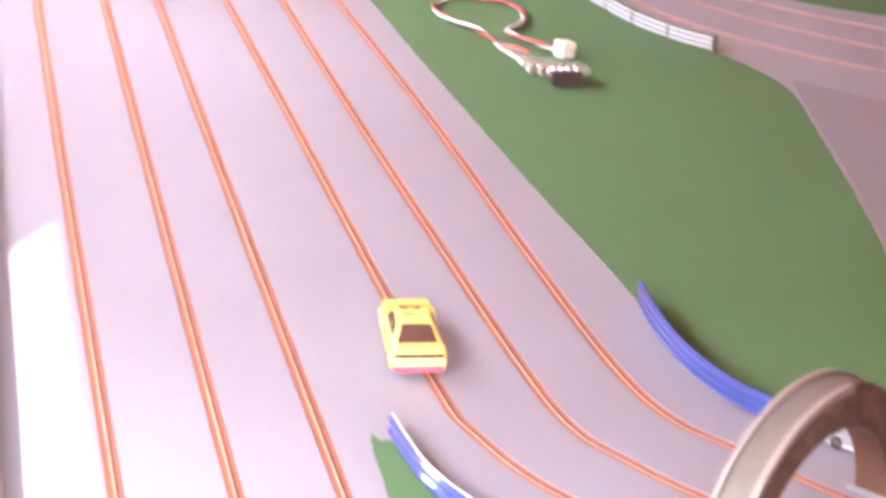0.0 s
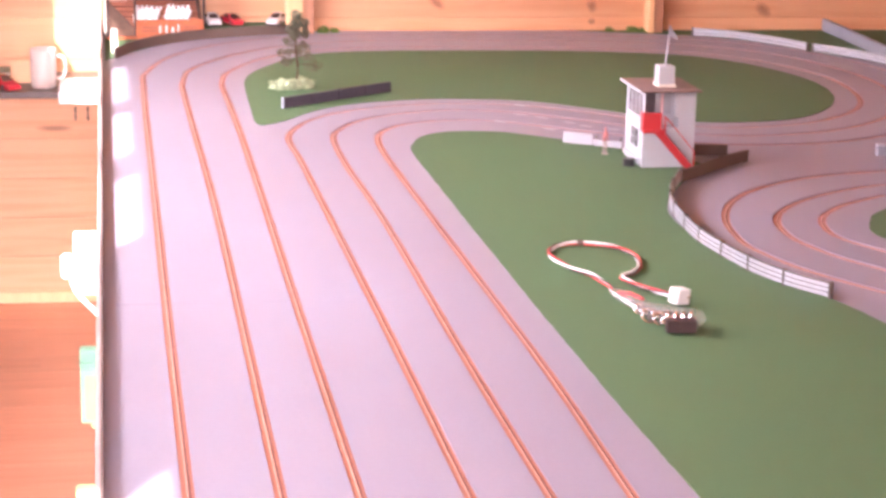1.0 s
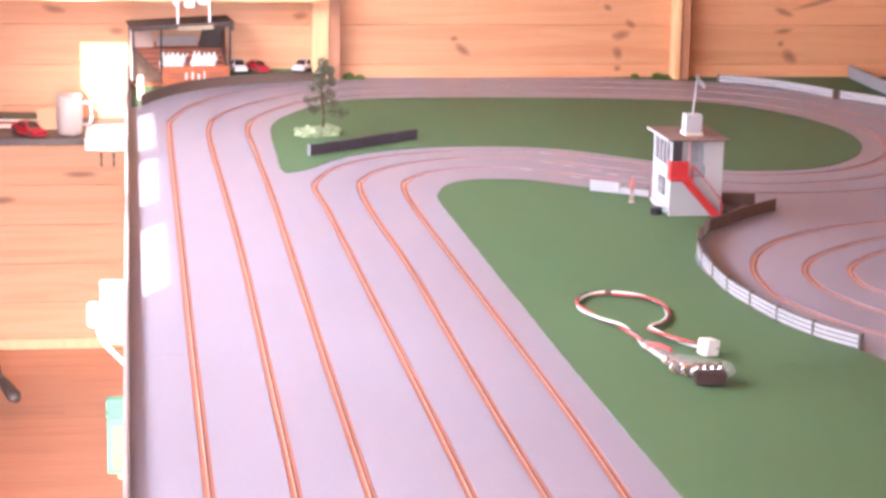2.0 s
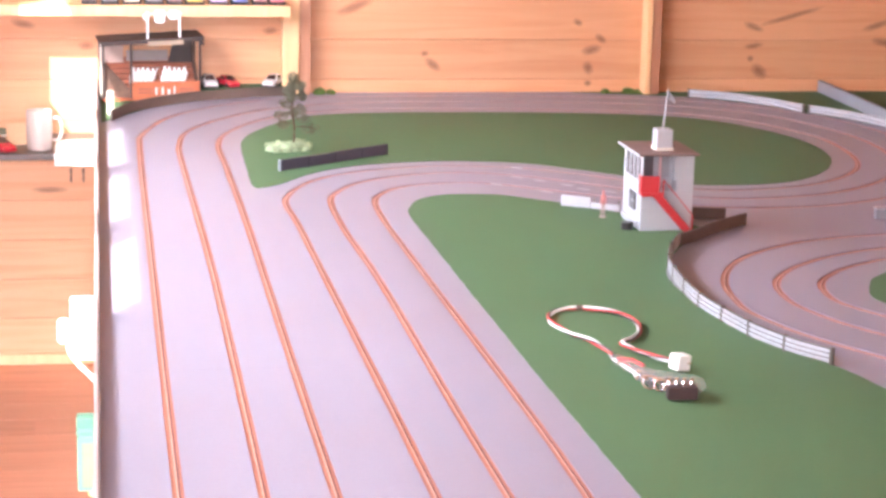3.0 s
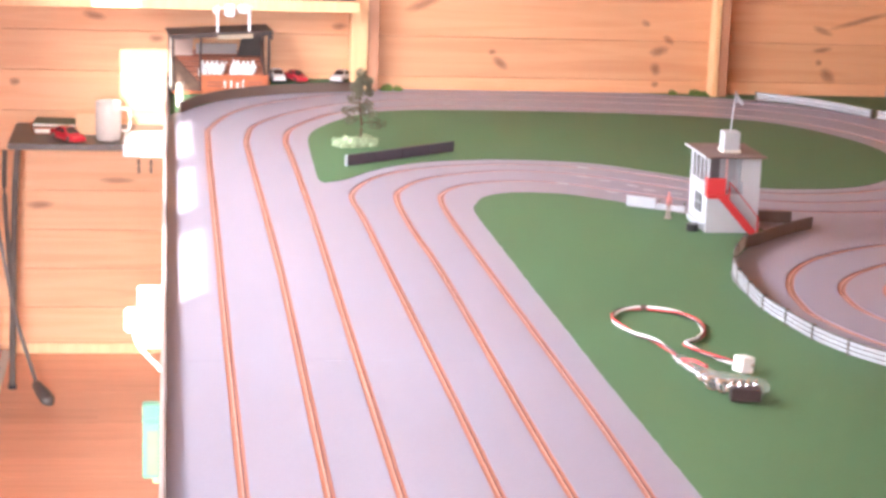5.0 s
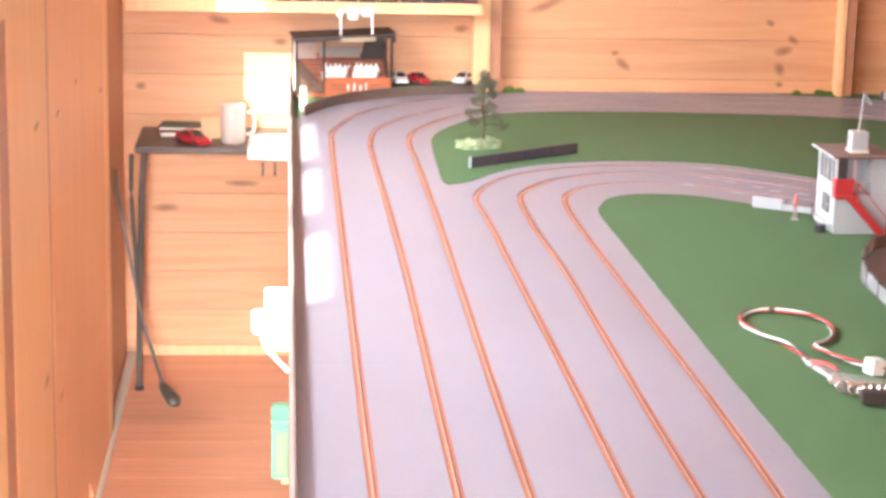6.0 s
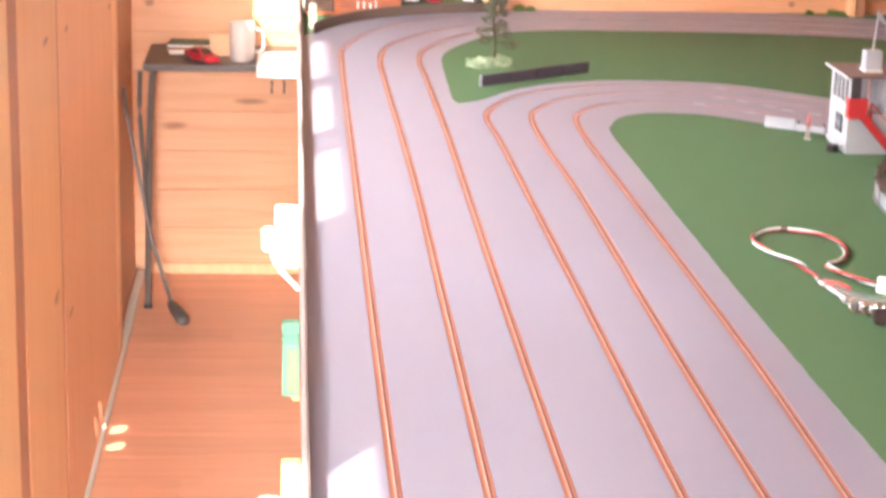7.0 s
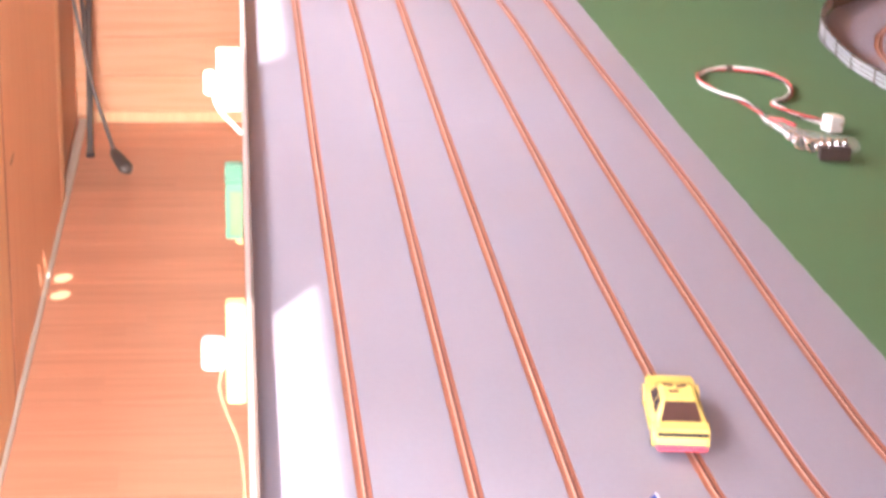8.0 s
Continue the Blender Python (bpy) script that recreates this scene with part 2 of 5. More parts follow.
def merge(bm, other, m=None):
    me = bpy.data.meshes.new("merge")
    other.to_mesh(me)
    other.free()
    if m is not None:
        me.transform(m)
    bm.from_mesh(me)
    bpy.data.meshes.remove(me)
    return bm


def cyl(r0, r1, a, b, n=16, bm=None):
    """A closed round bar from a to b."""
    own = bmesh.new()
    a, b = Vector(a), Vector(b)
    bmesh.ops.create_cone(own, cap_ends=True, segments=n, radius1=r0, radius2=r1, depth=(b - a).length)
    own.transform(Matrix.Translation((a + b) / 2) @ (b - a).to_track_quat("Z", "Y").to_matrix().to_4x4())
    return own if bm is None else merge(bm, own)


def spline(pts, step=0.02, closed=False):
    """A smooth line through the given points."""
    p = [Vector(q) for q in pts]
    n, out = len(p), []
    for i in range(n if closed else n - 1):
        a, b, c, d = ((p[(i + k) % n] if closed else p[min(max(i + k, 0), n - 1)]) for k in (-1, 0, 1, 2))
        seg = max(2, int((c - b).length / step))
        for k in range(seg):
            t = k / seg
            out.append(0.5 * (2 * b + (c - a) * t + (2 * a - 5 * b + 4 * c - d) * t * t + (3 * b - a - 3 * c + d) * t ** 3))
    if not closed:
        out.append(p[-1])
    return out


def sweep(path, profile, up=Vector((0, 0, 1)), closed=False, cap=True):
    """Sweeps a closed profile of (side, height) pairs along a path; side is to the right of the way."""
    bm = bmesh.new()
    rings, n = [], len(path)
    for i, q in enumerate(path):
        q = Vector(q).to_3d()
        a = Vector(path[(i - 1) % n] if closed else path[max(i - 1, 0)]).to_3d()
        b = Vector(path[(i + 1) % n] if closed else path[min(i + 1, n - 1)]).to_3d()
        way = (b - a).normalized()
        side = way.cross(up).normalized()
        top = side.cross(way)
        rings.append([bm.verts.new(q + side * s + top * h) for s, h in profile])
    m = len(profile)
    for i in range(n if closed else n - 1):
        r, s = rings[i], rings[(i + 1) % n]
        for k in range(m):
            bm.faces.new((r[k], r[(k + 1) % m], s[(k + 1) % m], s[k]))
    if cap and not closed:
        bm.faces.new(rings[0][::-1])
        bm.faces.new(rings[-1])
    bmesh.ops.recalc_face_normals(bm, faces=bm.faces[:])
    return bm


def tube(path, r, n=8):
    return sweep(path, [(r * math.cos(k * math.tau / n), r * math.sin(k * math.tau / n)) for k in range(n)])


def sheet(outline, z0, z1):
    """A flat plate with a curved outline."""
    bm = bmesh.new()
    vs = [bm.verts.new((q[0], q[1], z1)) for q in outline]
    f = bm.faces.new(vs)
    if f.normal.z < 0 or f.calc_area() < 0:
        pass
    ext = bmesh.ops.extrude_face_region(bm, geom=[f])
    for v in ext["geom"]:
        if isinstance(v, bmesh.types.BMVert):
            v.co.z = z0
    bmesh.ops.triangulate(bm, faces=[g for g in bm.faces if len(g.verts) > 4])
    bmesh.ops.recalc_face_normals(bm, faces=bm.faces[:])
    return bm


def piece(name, mesh, mat, parent, m):
    ob = new(name, mesh)
    ob.parent = parent
    ob.matrix_basis = m
    if not mesh.materials:
        mesh.materials.append(mat)
    return ob


def to_mesh(bm, name):
    me = bpy.data.meshes.new(name)
    bm.to_mesh(me)
    bm.free()
    return me


def carve(ob, bm):
    """Cuts a closed shape out of a mesh object, for good."""
    tool = new("tool", to_mesh(bm, "tool"))
    cut = ob.modifiers.new("cut", "BOOLEAN")
    cut.operation, cut.object, cut.solver = "DIFFERENCE", tool, "EXACT"
    bpy.context.view_layer.update()
    carved = bpy.data.meshes.new_from_object(ob.evaluated_get(bpy.context.evaluated_depsgraph_get()))
    ob.modifiers.clear()
    if len(carved.polygons) > 6:
        ob.data = carved
    bpy.data.objects.remove(tool)


# ---- the room ----
def structure(name, bm, mat, label, category):
    return tagged(part(name, bm, mat), label, category, kind="structure")


def left_wall():
    """A wall of upright pine planks with a row of windows cut through it."""
    root = thing("wall_west", "honey-coloured pine wall with upright planks and windows", "wall", kind="structure")
    ys = [RY0 - 0.1]
    for y0, y1, z0, z1 in WINDOWS:
        part("wall_panel", box(RX0 - 0.06, RX0, ys[-1], y0, 0, RZ), M_POST, root)
        part("wall_panel", box(RX0 - 0.06, RX0, y0, y1, 0, z0), M_POST, root)
        part("wall_panel", box(RX0 - 0.06, RX0, y0, y1, z1, RZ), M_POST, root)
        ys.append(y1)
    part("wall_panel", box(RX0 - 0.06, RX0, ys[-1], RY1 + 0.1, 0, RZ), M_POST, root)
    for k, (y0, y1, z0, z1) in enumerate(WINDOWS):
        win = thing("window_%d" % (k + 1), "pine-framed window in the plank wall", "window", kind="structure")
        bm = bmesh.new()
        for a in ((y0, y0 + 0.025, z0, z1), (y1 - 0.025, y1, z0, z1), (y0 + 0.025, y1 - 0.025, z0, z0 + 0.025)):
            box(RX0 - 0.05, RX0 - 0.015, *a, bm=bm)
        part("window_frame", bm, M_POST, win)
        part("window_sill", box(RX0 - 0.01, RX0 + 0.02, y0 - 0.02, y1 + 0.02, z0 - 0.025, z0 - 0.002, 0.004), M_POST, win)
        pane = part("pane", box(RX0 - 0.034, RX0 - 0.030, y0 + 0.025, y1 - 0.025, z0 + 0.025, z1), M_WINDOW, win)
        pane.visible_shadow = False


def back_wall():
    root = thing("wall_north", "pine log-cabin wall of horizontal boards with knots", "wall", kind="structure")
    part("core", box(RX0 - 0.1, RX1 + 0.1, RY1 + 0.02, RY1 + 0.1, 0, RZ), M_BOARD, root)
    bm = bmesh.new()
    prof = [(-0.0046, 0.0004), (-0.006, 0.0018), (-0.006, 0.1078), (-0.0046, 0.1092), (0.02, 0.1092), (0.02, 0.0004)]
    a, b = [[bm.verts.new((x, y, z)) for y, z in prof] for x in (0, RX1 - RX0)]
    for k in range(6):
        bm.faces.new((a[k], a[(k + 1) % 6], b[(k + 1) % 6], b[k]))
    bm.faces.new(a[::-1])
    bm.faces.new(b)
    bmesh.ops.recalc_face_normals(bm, faces=bm.faces[:])
    me = to_mesh(bm, "board")
    for k in range(21):
        piece("board", me, M_BOARD, root, pose(RX0, RY1, 0.020 + 0.1094 * k))
    # pale strip for a post's lit face, reddish tone for its shaded one
    for x0, x1, x2 in ((0.487, 0.532, 0.563), (1.491, 1.506, 1.534), (2.52, 2.54, 2.57)):
        tagged(part("trim", box(x0, x1, RY1 - 0.066, RY1 - 0.008, 0, RZ, 0.002), M_POST), "upright pale pine post against the board wall", "post", kind="structure")
        tagged(part("trim", box(x1 + 0.0005, x2, RY1 - 0.058, RY1 - 0.008, 0, RZ, 0.002), M_SHADEPINE), "reddish strip toned as the shaded face of the post", "batten", kind="structure")
    return knots(root)


def knot_material():
    """Dark heartwood that fades into the board around it."""
    m = bpy.data.materials.new("pine_knot")
    m.use_nodes = True
    n, l = m.node_tree.nodes, m.node_tree.links
    b = n["Principled BSDF"]
    co = n.new("ShaderNodeTexCoord")
    warp, bend = n.new("ShaderNodeTexNoise"), n.new("ShaderNodeVectorMath")
    warp.inputs["Scale"].default_value, warp.inputs["Detail"].default_value = 1.7, 3
    bend.operation = "MULTIPLY_ADD"
    bend.inputs[1].default_value = (0.5, 0.5, 0.0)
    l.new(co.outputs["Object"], warp.inputs["Vector"])
    l.new(warp.outputs["Color"], bend.inputs[0])
    l.new(co.outputs["Object"], bend.inputs[2])
    far = n.new("ShaderNodeVectorMath")
    far.operation = "DISTANCE"
    far.inputs[1].default_value = (0.25, 0.25, 0.0)
    l.new(bend.outputs[0], far.inputs[0])
    tone = n.new("ShaderNodeValToRGB")
    tone.color_ramp.elements[0].position, tone.color_ramp.elements[0].color = 0.1, (0.33, 0.115, 0.065, 1)
    tone.color_ramp.elements[1].position, tone.color_ramp.elements[1].color = 0.8, (0.54, 0.24, 0.12, 1)
    l.new(far.outputs["Value"], tone.inputs["Fac"])
    l.new(tone.outputs["Color"], b.inputs["Base Color"])
    fade = n.new("ShaderNodeMapRange")
    fade.inputs["From Min"].default_value, fade.inputs["From Max"].default_value = 0.25, 0.85
    fade.inputs["To Min"].default_value, fade.inputs["To Max"].default_value = 0.42, 0.0
    l.new(far.outputs["Value"], fade.inputs["Value"])
    l.new(fade.outputs[0], b.inputs["Alpha"])
    b.inputs["Roughness"].default_value = 0.55
    return m


# knots of the board wall: x, z, half width, half height, tilt in degrees
KNOTS = [(0.882, 0.856, 0.010, 0.008, 0), (0.905, 0.826, 0.024, 0.011, -38), (1.309, 0.943, 0.013, 0.008, -30), (1.375, 0.898, 0.017, 0.009, -35), (1.350, 0.867, 0.026, 0.012, 14),
         (1.342, 0.817, 0.013, 0.017, 20), (1.343, 0.774, 0.010, 0.008, 0), (1.815, 0.932, 0.028, 0.009, -20), (1.925, 0.963, 0.085, 0.007, 16), (1.818, 0.879, 0.026, 0.007, 8),
         (1.810, 0.843, 0.009, 0.008, 0), (1.838, 0.806, 0.025, 0.015, -40), (2.180, 0.938, 0.042, 0.009, 18), (2.206, 0.889, 0.038, 0.011, -8), (0.460, 0.918, 0.020, 0.010, 5),
         (-0.405, 0.753, 0.014, 0.010, 0), (-0.194, 0.934, 0.030, 0.010, -12), (-0.341, 0.417, 0.034, 0.011, 3), (-0.03, 0.876, 0.020, 0.010, 0), (-0.133, 0.486, 0.045, 0.008, 0), (0.69, 0.985, 0.05, 0.012, 22)]


def knots(root):
    mat = knot_material()
    bm = bmesh.new()
    bmesh.ops.create_circle(bm, cap_ends=True, segments=20, radius=1.0)
    me = to_mesh(bm, "knot")
    me.materials.append(mat)
    for x, z, w, h, tilt in KNOTS:
        ob = new("knot", me)
        ob.parent = root
        ob.matrix_basis = pose(x, RY1 - 0.0066, z, 90, 0, 0) @ pose(0, 0, 0, 0, 0, tilt) @ Matrix.Diagonal((w * 1.5, h * 1.5, 1, 1))
    return me


# knots of the upright planks: y, z, half width, half height
PLANK_KNOTS = [(1.031, 1.011, 0.055, 0.006), (1.343, 0.980, 0.045, 0.005), (1.68, 0.987, 0.030, 0.007), (2.206, 0.887, 0.045, 0.006), (1.096, 0.548, 0.060, 0.010), (1.315, 0.453, 0.060, 0.006), (0.357, 0.988, 0.050, 0.008), (0.43, 0.945, 0.030, 0.006)]


def wall_planks(knot):
    """Upright planks on the window wall, below the sills."""
    root = thing("wall_cladding", "upright honey-coloured pine planks with knots", "wall cladding", kind="structure")
    # the reddish strips hold the shade of recesses and seams in their colour
    edges = [(-1.30, -0.64, 0.026, 1.262, M_POST), (-0.63, 0.206, 0.0250, 1.262, M_PLANK), (0.207, 0.229, 0.0251, 1.262, M_SHADEPINE), (0.230, 0.584, 0.0252, 1.262, M_PALEPINE), (0.586, 0.690, 0.0249, 1.232, M_SHADEPINE), (0.692, 1.188, 0.0250, 1.262, M_PLANK),
             (1.190, 1.222, 0.0239, 1.262, M_SHADEPINE), (1.224, 1.80, 0.0240, 1.262, M_DEEPPLANK), (1.803, 2.330, 0.0235, 1.262, M_DEEPPLANK), (2.332, 2.425, 0.0240, 1.262, M_PLANK), (2.43, 3.10, 0.004, 1.262, M_SHADEPINE)]
    for y0, y1, t, z1, mat in edges:
        part("plank", box(RX0, RX0 + t, y0, y1, 0.016, z1, 0.0008), mat, root)
    part("plank", box(RX0, RX0 + 0.0252, 0.586, 0.690, 1.2325, 1.262, 0.0008), M_PLANK, root)
    for y, z, w, h in PLANK_KNOTS:
        ob = new("knot", knot)
        ob.parent = root
        ob.matrix_basis = pose(RX0 + 0.0257, y, z, 90, 0, 90) @ Matrix.Diagonal((w, h * 1.5, 1, 1))


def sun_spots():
    """Two holes added low in the window wall, along the sun's way, to throw sun spots on the floor."""
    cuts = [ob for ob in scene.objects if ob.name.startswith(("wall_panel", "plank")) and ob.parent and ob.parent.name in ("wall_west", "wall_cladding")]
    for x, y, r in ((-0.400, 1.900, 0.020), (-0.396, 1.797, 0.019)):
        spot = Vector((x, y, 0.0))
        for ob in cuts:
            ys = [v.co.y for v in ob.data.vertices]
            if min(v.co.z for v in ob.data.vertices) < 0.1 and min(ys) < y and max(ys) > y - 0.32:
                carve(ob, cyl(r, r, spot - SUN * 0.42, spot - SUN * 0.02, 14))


left_wall()
wall_planks(back_wall())
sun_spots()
structure("wall_east", box(RX1, RX1 + 0.1, RY0 - 0.1, RY1 + 0.1, 0, RZ), M_BOARD, "pine board wall", "wall")
def south_wall():
    x0, x1, z0, z1 = FILL_DOOR
    bm = bmesh.new()
    for a in ((RX0 - 0.1, x0, 0, RZ), (x1, RX1 + 0.1, 0, RZ), (x0, x1, 0, z0), (x0, x1, z1, RZ)):
        box(a[0], a[1], RY0 - 0.1, RY0, a[2], a[3], bm=bm)
    structure("wall_south", bm, M_BOARD, "pine board wall", "wall")
    # doors added out of view to hold the fill lamp
    door = thing("fill_door_1", "unseen glazed pine double doors added for fill light", "door", kind="structure")
    mid = (x0 + x1) / 2
    for a, b in ((x0, mid - 0.003), (mid + 0.003, x1)):
        bm = bmesh.new()
        for c in ((a, a + 0.08, z0, z1), (b - 0.08, b, z0, z1), (a + 0.08, b - 0.08, z0, z0 + 0.12), (a + 0.08, b - 0.08, z1 - 0.08, z1)):
            box(c[0], c[1], RY0 - 0.07, RY0 - 0.03, c[2], c[3], bm=bm)
        leaf = part("door_leaf", bm, M_POST, door)
        pane = part("pane", box(a + 0.08, b - 0.08, RY0 - 0.052, RY0 - 0.048, z0 + 0.12, z1 - 0.08), M_WINDOW, leaf)
        pane.visible_shadow = False


south_wall()
structure("ceiling", box(RX0 - 0.2, RX1 + 0.2, RY0 - 0.2, RY1 + 0.2, RZ, RZ + 0.1), M_CEIL, "pine ceiling", "ceiling")
structure("ground", box(-60, 60, -60, 60, -0.4, -0.3), M_GREEN, "grass outside the cabin", "ground")
FLOOR = thing("floor", "reddish-brown wood-effect floor planks", "floor", kind="structure")
part("underlay", box(RX0 - 0.1, RX1 + 0.1, RY0 - 0.1, RY1 + 0.1, -0.1, -0.012), M_FLOOR, FLOOR)
structure("baseboard", box(RX0 + 0.037, RX1, RY1 - 0.020, RY1 - 0.007, 0, 0.030, 0.003), M_POST, "pale pine skirting strip", "skirting")
tagged(part("baseboard", box(RX0 + 0.010, RX0 + 0.0315, RY0, RY1 - 0.03, 0, 0.0155, 0.002), M_CREAM), "pale pine skirting strip", "skirting", kind="structure")

# ---- the slot-car table ----
TABLE = thing("slot_car_table", "grey-painted slot-car track table with green infield", "table")
X1, Y0 = 2.75, -1.75
tabletop = part("tabletop", box(-0.001, X1, Y0, RY1 - 0.012, TOP - 0.03, TOP), M_TRACK, TABLE, "pale grey painted track surface")
part("rail", box(-0.009, -0.0042, Y0, RY1 - 0.02, TOP - 0.07, TOP + 0.0345, 0.001), M_EDGE, TABLE, "thin pale painted edge board")
part("rail_lining", box(-0.004, -0.001, Y0, RY1 - 0.02, TOP - 0.07, TOP + 0.036, 0.0006), M_DULL, TABLE, "dull brown lining strip of the edge board")
for x in (0.12, 1.4, X1 - 0.1):
    for y in (Y0 + 0.15, 0.8, RY1 - 0.2):
        part("leg", box(x - 0.03, x + 0.03, y - 0.03, y + 0.03, 0, TOP - 0.03), M_POST, TABLE)

LANES = [
    [(0.096, -1.72), (0.094, -0.8), (0.091, 0.3), (0.091, 1.3), (0.092, 2.28), (0.104, 2.50), (0.182, 2.755), (0.337, 2.945), (0.536, 3.045), (0.9, 3.065), (1.25, 3.05), (1.55, 2.98),
     (1.785, 2.82), (1.925, 2.57), (1.958, 2.27), (1.90, 1.97), (1.735, 1.745), (1.50, 1.61), (1.24, 1.61), (1.0, 1.755), (0.838, 1.867), (0.754, 1.883), (0.678, 1.868), (0.619, 1.832),
     (0.575, 1.766), (0.554, 1.682), (0.551, 1.48), (0.563, 1.03), (0.585, 0.215), (0.588, -0.3), (0.594, -0.6), (0.612, -0.729), (0.652, -0.803), (0.72, -0.915), (0.86, -1.1), (1.1, -1.3)],
    [(0.196, -1.72), (0.194, -0.8), (0.195, 0.4), (0.194, 1.2), (0.182, 2.1), (0.184, 2.36), (0.220, 2.56), (0.345, 2.77), (0.50, 2.90), (0.75, 2.965), (1.25, 2.95), (1.53, 2.88),
     (1.725, 2.73), (1.833, 2.49), (1.857, 2.25), (1.807, 2.01), (1.675, 1.825), (1.49, 1.71), (1.26, 1.70), (1.03, 1.865), (0.9, 1.96), (0.774, 1.998), (0.683, 1.98), (0.603, 1.94),
     (0.534, 1.878), (0.484, 1.782), (0.464, 1.69), (0.463, 1.436), (0.477, 1.036), (0.485, 0.3), (0.494, -0.2), (0.503, -0.58), (0.515, -0.735), (0.544, -0.807), (0.60, -0.9), (0.76, -1.1), (1.0, -1.35)],
    [(0.290, -1.72), (0.285, -0.8), (0.281, 0.4), (0.281, 1.5), (0.276, 2.07), (0.274, 2.35), (0.308, 2.522), (0.404, 2.70), (0.54, 2.81), (0.75, 2.86), (1.25, 2.83), (1.49, 2.765),
     (1.645, 2.64), (1.743, 2.44), (1.762, 2.26), (1.728, 2.055), (1.635, 1.905), (1.48, 1.80), (1.27, 1.785), (1.06, 1.955), (0.92, 2.045), (0.774, 2.074), (0.67, 2.059), (0.576, 2.023),
     (0.509, 1.981), (0.453, 1.921), (0.410, 1.844), (0.378, 1.74), (0.372, 1.66), (0.379, 1.49), (0.386, 1.04), (0.398, 0.3), (0.404, -0.2), (0.411, -0.632), (0.424, -0.74), (0.473, -0.871), (0.62, -1.07), (0.9, -1.35)],
    [(2.6, 1.42), (1.9, 1.39), (1.557, 1.345), (1.349, 1.295), (1.205, 1.2), (1.123, 1.095), (1.078, 0.98), (1.062, 0.87), (1.066, 0.764), (1.13, 0.595), (1.30, 0.36), (1.6, 0.1), (2.1, -0.2)],
    [(2.6, 1.31), (1.9, 1.28), (1.515, 1.232), (1.367, 1.18), (1.243, 1.086), (1.176, 0.99), (1.155, 0.90), (1.160, 0.80), (1.22, 0.655), (1.39, 0.44), (1.68, 0.2), (2.15, -0.1)],
    [(2.6, 1.21), (1.9, 1.19), (1.482, 1.146), (1.393, 1.111), (1.32, 1.06), (1.256, 0.98), (1.234, 0.90), (1.24, 0.82), (1.31, 0.70), (1.47, 0.53), (1.75, 0.3), (2.2, 0.0)],
]
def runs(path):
    """A lane cut where it turns back, with the side for its slot and painted shade: always the one away from the
    windows.
    """
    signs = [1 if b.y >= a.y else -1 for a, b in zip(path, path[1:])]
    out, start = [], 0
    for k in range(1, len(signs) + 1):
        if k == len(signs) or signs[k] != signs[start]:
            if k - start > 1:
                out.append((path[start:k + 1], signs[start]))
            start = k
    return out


for k, pts in enumerate(LANES):
    path = [Vector((v.x, v.y, TOP)) for v in spline(pts, 0.025)]
    carve(tabletop, sweep(path, [(-0.0073, -0.0020), (-0.0015, -0.0020), (-0.0015, -0.0036), (0.0015, -0.0036), (0.0015, -0.0020), (0.0073, -0.0020), (0.0073, 0.004), (-0.0073, 0.004)]))
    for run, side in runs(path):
        # pale strip paints the slot's lit edge, dark strip the slot and its shade
        for name, a, b, z, mat, lab in (("copper_tape", -0.0071, -0.0013, -0.0015, M_COPPER, "worn copper conductor tape"), ("slot_lip", -0.0012, 0.0004, -0.0013, M_SLOT, "pale painted highlight along the slot"),
                                        ("slot", 0.0005, 0.0035, -0.0018, M_GROOVE, "dark narrow slot with its shade painted to one side"), ("copper_tape", 0.0036, 0.0071, -0.0015, M_COPPER, "worn copper conductor tape")):
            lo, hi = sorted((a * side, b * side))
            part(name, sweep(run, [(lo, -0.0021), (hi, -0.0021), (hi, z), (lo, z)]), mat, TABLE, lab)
seam = [0.002, 0.091, 0.195, 0.281, 0.393, 0.482, 0.578, 0.95]
for a, b in zip(seam, seam[1:]):
    carve(tabletop, box(a + 0.012, b - 0.012, 0.5306, 0.5313, TOP - 0.0008, TOP + 0.004))

for x, y in ((0.921, 2.037), (0.900, 1.934), (0.942, 1.894), (0.991, 1.842), (0.932, 1.774), (1.018, 1.799), (1.070, 1.766), (0.841, 1.857)):
    bm = box(-0.013, 0.013, -0.0038, 0.0038, 0, 0.0006)
    bm.transform(pose(x, y, TOP + 0.0002, 0, 0, -38))
    part("grid_mark", bm, M_PALE, TABLE, "worn white painted grid mark")

